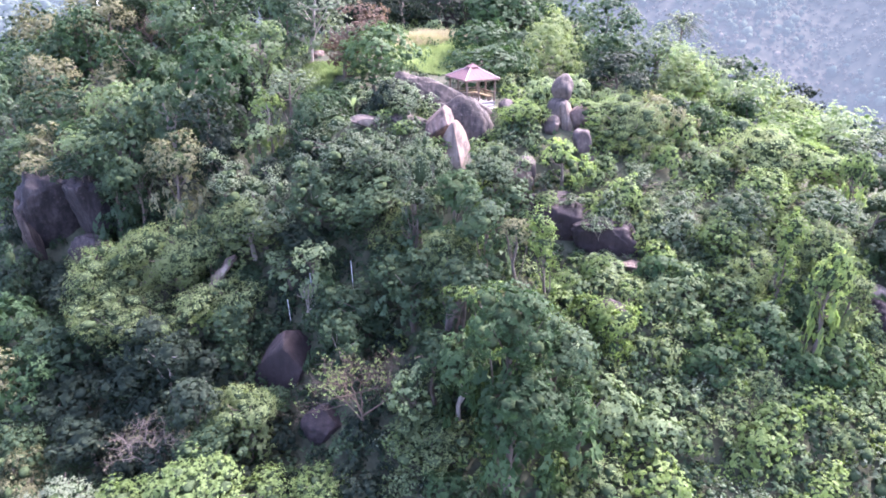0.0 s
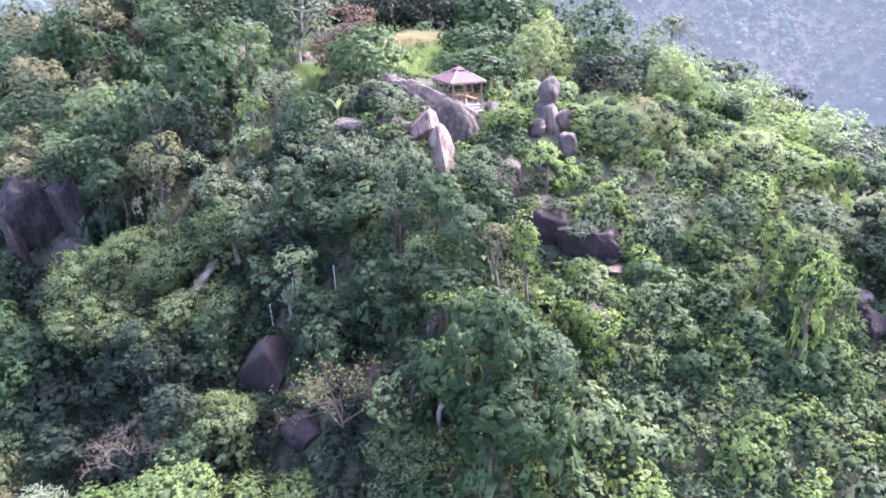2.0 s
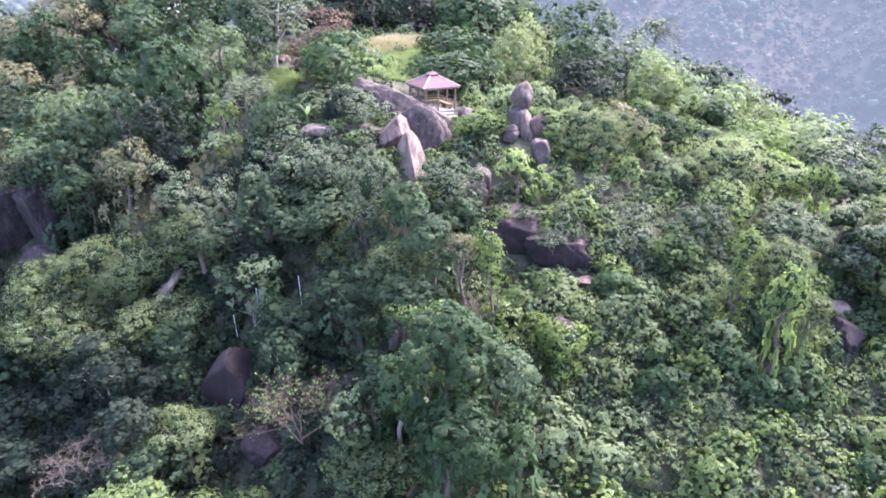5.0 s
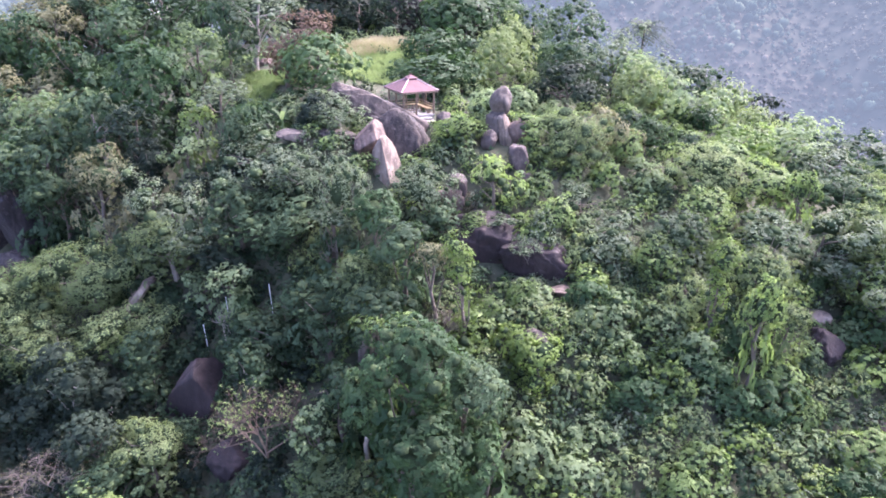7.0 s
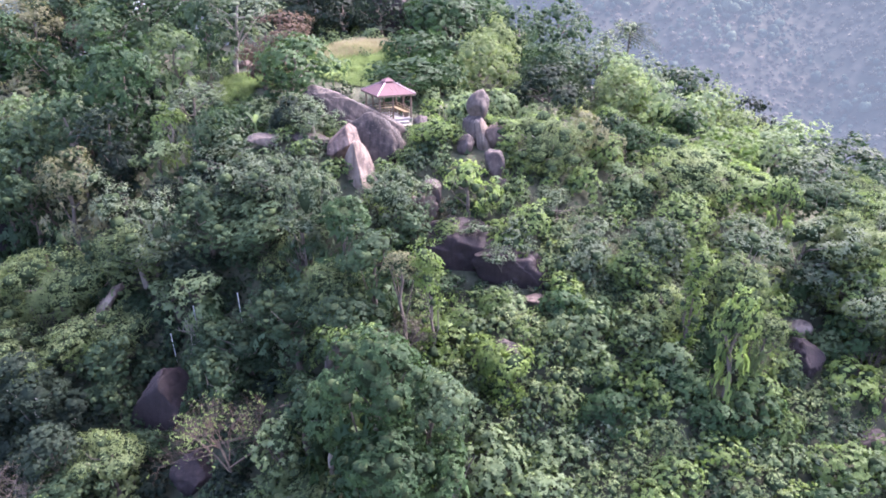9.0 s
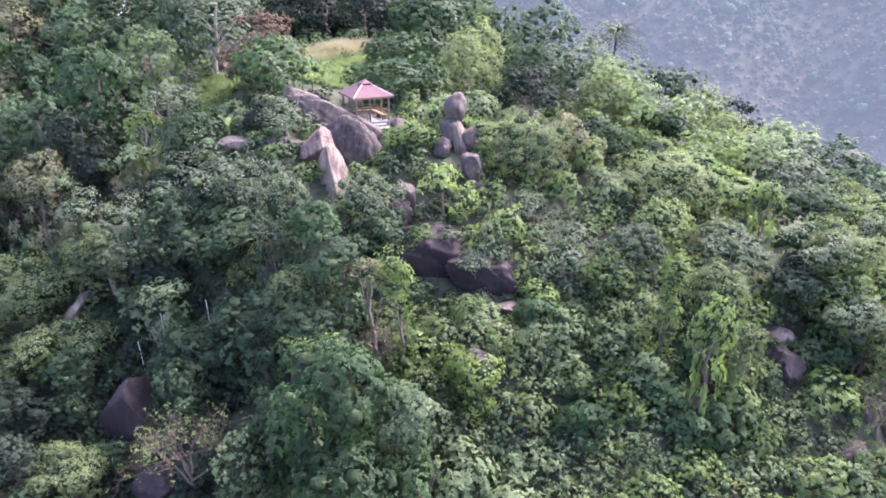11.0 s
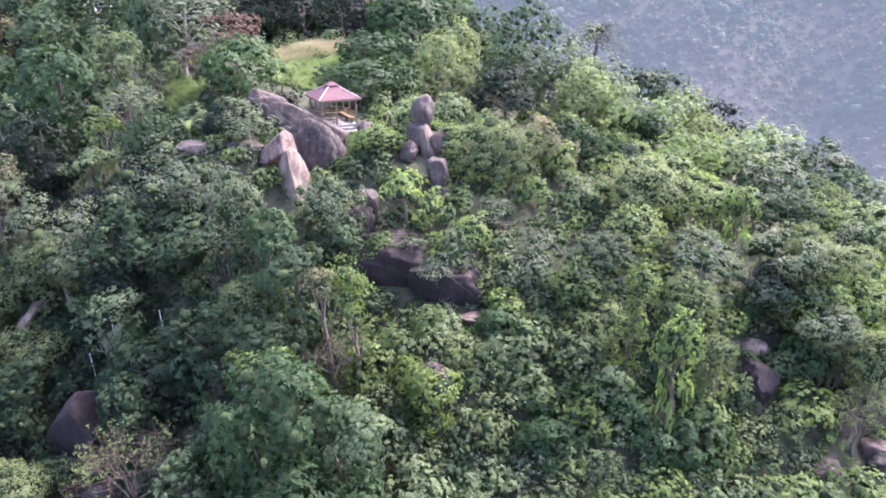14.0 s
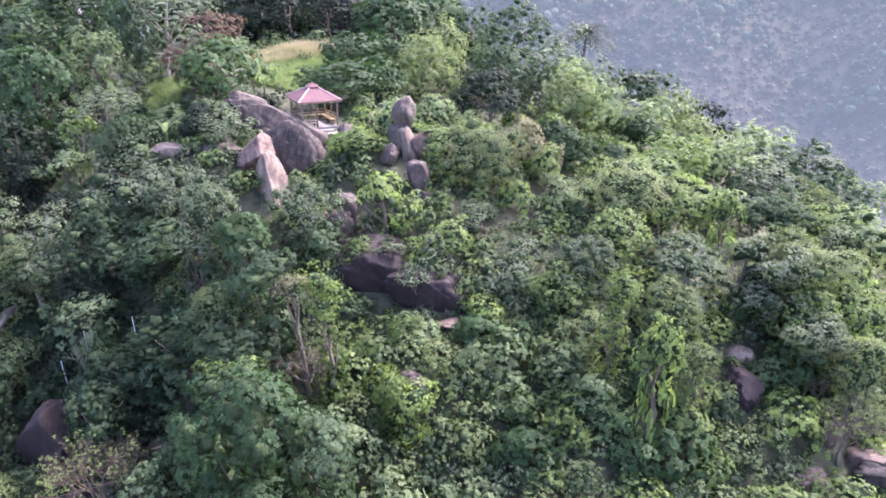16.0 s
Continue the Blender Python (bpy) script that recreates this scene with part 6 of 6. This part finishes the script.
shrub("conifer", -6.4, 36.5, 1.2, 1.3, rng, True)
shrub("grey", -5.8, 57.7, 1.2, 1.2, rng, True)
shrub("conifer", -4.5, 37.9, 1.2, 1.2, rng, True)
shrub("conifer", -4.2, 55.6, 1.2, 1.0, rng, True)
shrub("conifer", -4.6, 53.6, 1.4, 1.5, rng, True)
shrub("conifer", -4.6, 44.7, 1.2, 1.1, rng, True)
shrub("light", -2.1, 35.0, 1.0, 1.1, rng, True)
shrub("light", -1.3, 56.8, 1.0, 1.1, rng, True)
shrub("light", -0.8, 53.7, 1.4, 1.2, rng, True)
shrub("bright", -0.9, 45.7, 1.2, 1.3, rng, True)
shrub("bright", 2.0, 35.8, 1.3, 1.4, rng, True)
shrub("light", 2.0, 34.1, 1.2, 1.2, rng, True)
joined_bushes()


def undergrowth():
    """Low leaves over the whole hillside."""
    rng = np.random.default_rng(9)
    n = 9000
    x, y = rng.uniform(-55, 62, n), rng.uniform(22, 108, n)
    z = height(x, y) + rng.uniform(0.05, 0.55, n)
    ok = np.ones(n, bool)
    for a, b, c in OPEN[-4:-1]:
        ok &= np.hypot(x - a, y - b) > c
    p = np.stack([x, y, z], -1)[ok]
    axis = unit(rng.normal(size=p.shape) * 0.4 + np.array([0, -0.3, 1]))
    pts, faces = leaves_at(rng, p, axis, 8, 0.36, 0.18, 0.15)
    tagged(new("undergrowth", mesh_of("undergrowth", pts, faces, [LEAF["dark"]])), "low leafy undergrowth covering the slope", "undergrowth", kind="stuff")


undergrowth()


def grass(words, cx, cy, rx, ry, turn, count, tall, mat, seed):
    rng = np.random.default_rng(seed)
    a, r = rng.uniform(0, 6.28, count), np.sqrt(rng.uniform(0, 1, count))
    u, v = r * np.cos(a) * rx, r * np.sin(a) * ry
    c, s = math.cos(radians(turn)), math.sin(radians(turn))
    wild = 1 + 0.25 * np.sin(3 * a + 1) + 0.18 * np.sin(5 * a + seed)
    u, v = u * wild, v * wild
    x, y = cx + u * c - v * s, cy + u * s + v * c
    p = np.stack([x, y, height(x, y) - 0.03], -1)
    pts, faces = leaves_at(rng, p, np.tile(np.array([0, 0, 1.0]), (count, 1)), 4, tall, 0.08, 0.05, 0.45)
    tagged(new("grass", mesh_of("grass", pts, faces, [mat])), words, "grass", kind="stuff")


grass("dry straw-coloured grass in the hilltop clearing", -2.8, 88.6, 5.0, 2.4, 14, 4200, 0.75, STRAW, 1)
grass("dry straw-coloured grass in the hilltop clearing", 0.8, 90.6, 4.4, 2.6, -10, 2600, 1.0, STRAW, 6)
grass("green tufts among the dry grass of the clearing", -1.2, 88.6, 6.5, 2.8, 4, 900, 0.7, GRASS, 7)
grass("green grass on the hilltop behind the pavilion", 7.0, 86.0, 4.5, 4.5, 0, 3000, 0.6, GRASS, 8)
grass("green grass under the brown tree", -19.0, 89.5, 4.0, 3.0, 0, 1800, 0.6, GRASS, 9)
grass("fresh green grass below the clearing", -0.5, 83.5, 6.5, 3.4, 5, 5500, 0.6, GRASS, 2)
grass("bright green grass patch between trees", -14, 80, 4.6, 4.0, 0, 4500, 0.55, GRASS, 3)
grass("dry reddish grass on the earth bank", 6.6, 54.8, 2.0, 1.2, 0, 700, 0.35, STRAW, 4)
grass("green grass beside the pavilion", -0.4, 69.4, 3.0, 2.6, 0, 2400, 0.6, GRASS, 5)


# ---- far slopes ----
def far_growth(name, words, mat, spots, seed):
    """Rounded crowns on the far slopes: a lumpy mass each, with a few ragged sprays."""
    rng = np.random.default_rng(seed)
    pts, faces, nrm, n = [], [], [], 0
    for x, y, r in spots:
        ball = BALL2 if r > 1.9 else BALL1
        lump = rng.uniform(0.6, 1.25, (len(ball[0]), 1))
        mid = np.array([x, y, lie(x, y) + r * 0.6])
        pts.append(ball[0] * lump * r * np.array([1, 1, 0.9]) + mid)
        nrm.append(ball[0])
        faces.append(ball[1] + n)
        n += len(ball[0])
        k = int(4 + 2 * r)
        d = unit(rng.normal(size=(k, 3)) + np.array([0, -0.35, 0.6]))
        p = d * r * rng.uniform(0.95, 1.2, (k, 1)) + mid
        s = unit(np.cross(d, rng.normal(size=(k, 3))))
        u = np.cross(d, s)
        w = rng.uniform(0.25, 0.55, (k, 1))
        pts.append(np.stack([p + s * w, p + u * w * 1.5, p - s * w], 1).reshape(-1, 3))
        nrm.append(np.repeat(d, 3, 0))
        faces.append(np.arange(k * 3).reshape(-1, 3) + n)
        n += k * 3
    tagged(new(name, mesh_of(name, np.concatenate(pts), np.concatenate(faces), [mat], normals=np.concatenate(nrm))), words, "woods", kind="stuff")


def far_slopes():
    rng = np.random.default_rng(31)
    wood, scrub = [], []
    for _ in range(7000):
        side, d = rng.uniform(2, 40), rng.uniform(232, 390)
        x, y = d * math.sin(radians(side)), d * math.cos(radians(side))
        share = 1.05 - (side - 8) / 20 + 0.3 * math.sin(0.06 * x + 0.04 * y) + 0.25 * math.sin(0.11 * y - 0.05 * x)
        if rng.random() < share:
            wood.append((x, y, rng.uniform(0.7, 1.6) if rng.random() < 0.88 else rng.uniform(1.6, 2.6)))
        else:
            scrub.append((x, y, rng.uniform(0.4, 1.05) if rng.random() < 0.97 else rng.uniform(1.2, 1.8)))
    for _ in range(900):
        wood.append((rng.uniform(-330, -190), rng.uniform(290, 400), rng.uniform(1.6, 3.6)))
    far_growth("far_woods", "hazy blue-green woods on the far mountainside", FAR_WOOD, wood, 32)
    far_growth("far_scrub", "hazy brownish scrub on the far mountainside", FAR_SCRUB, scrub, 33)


far_slopes()
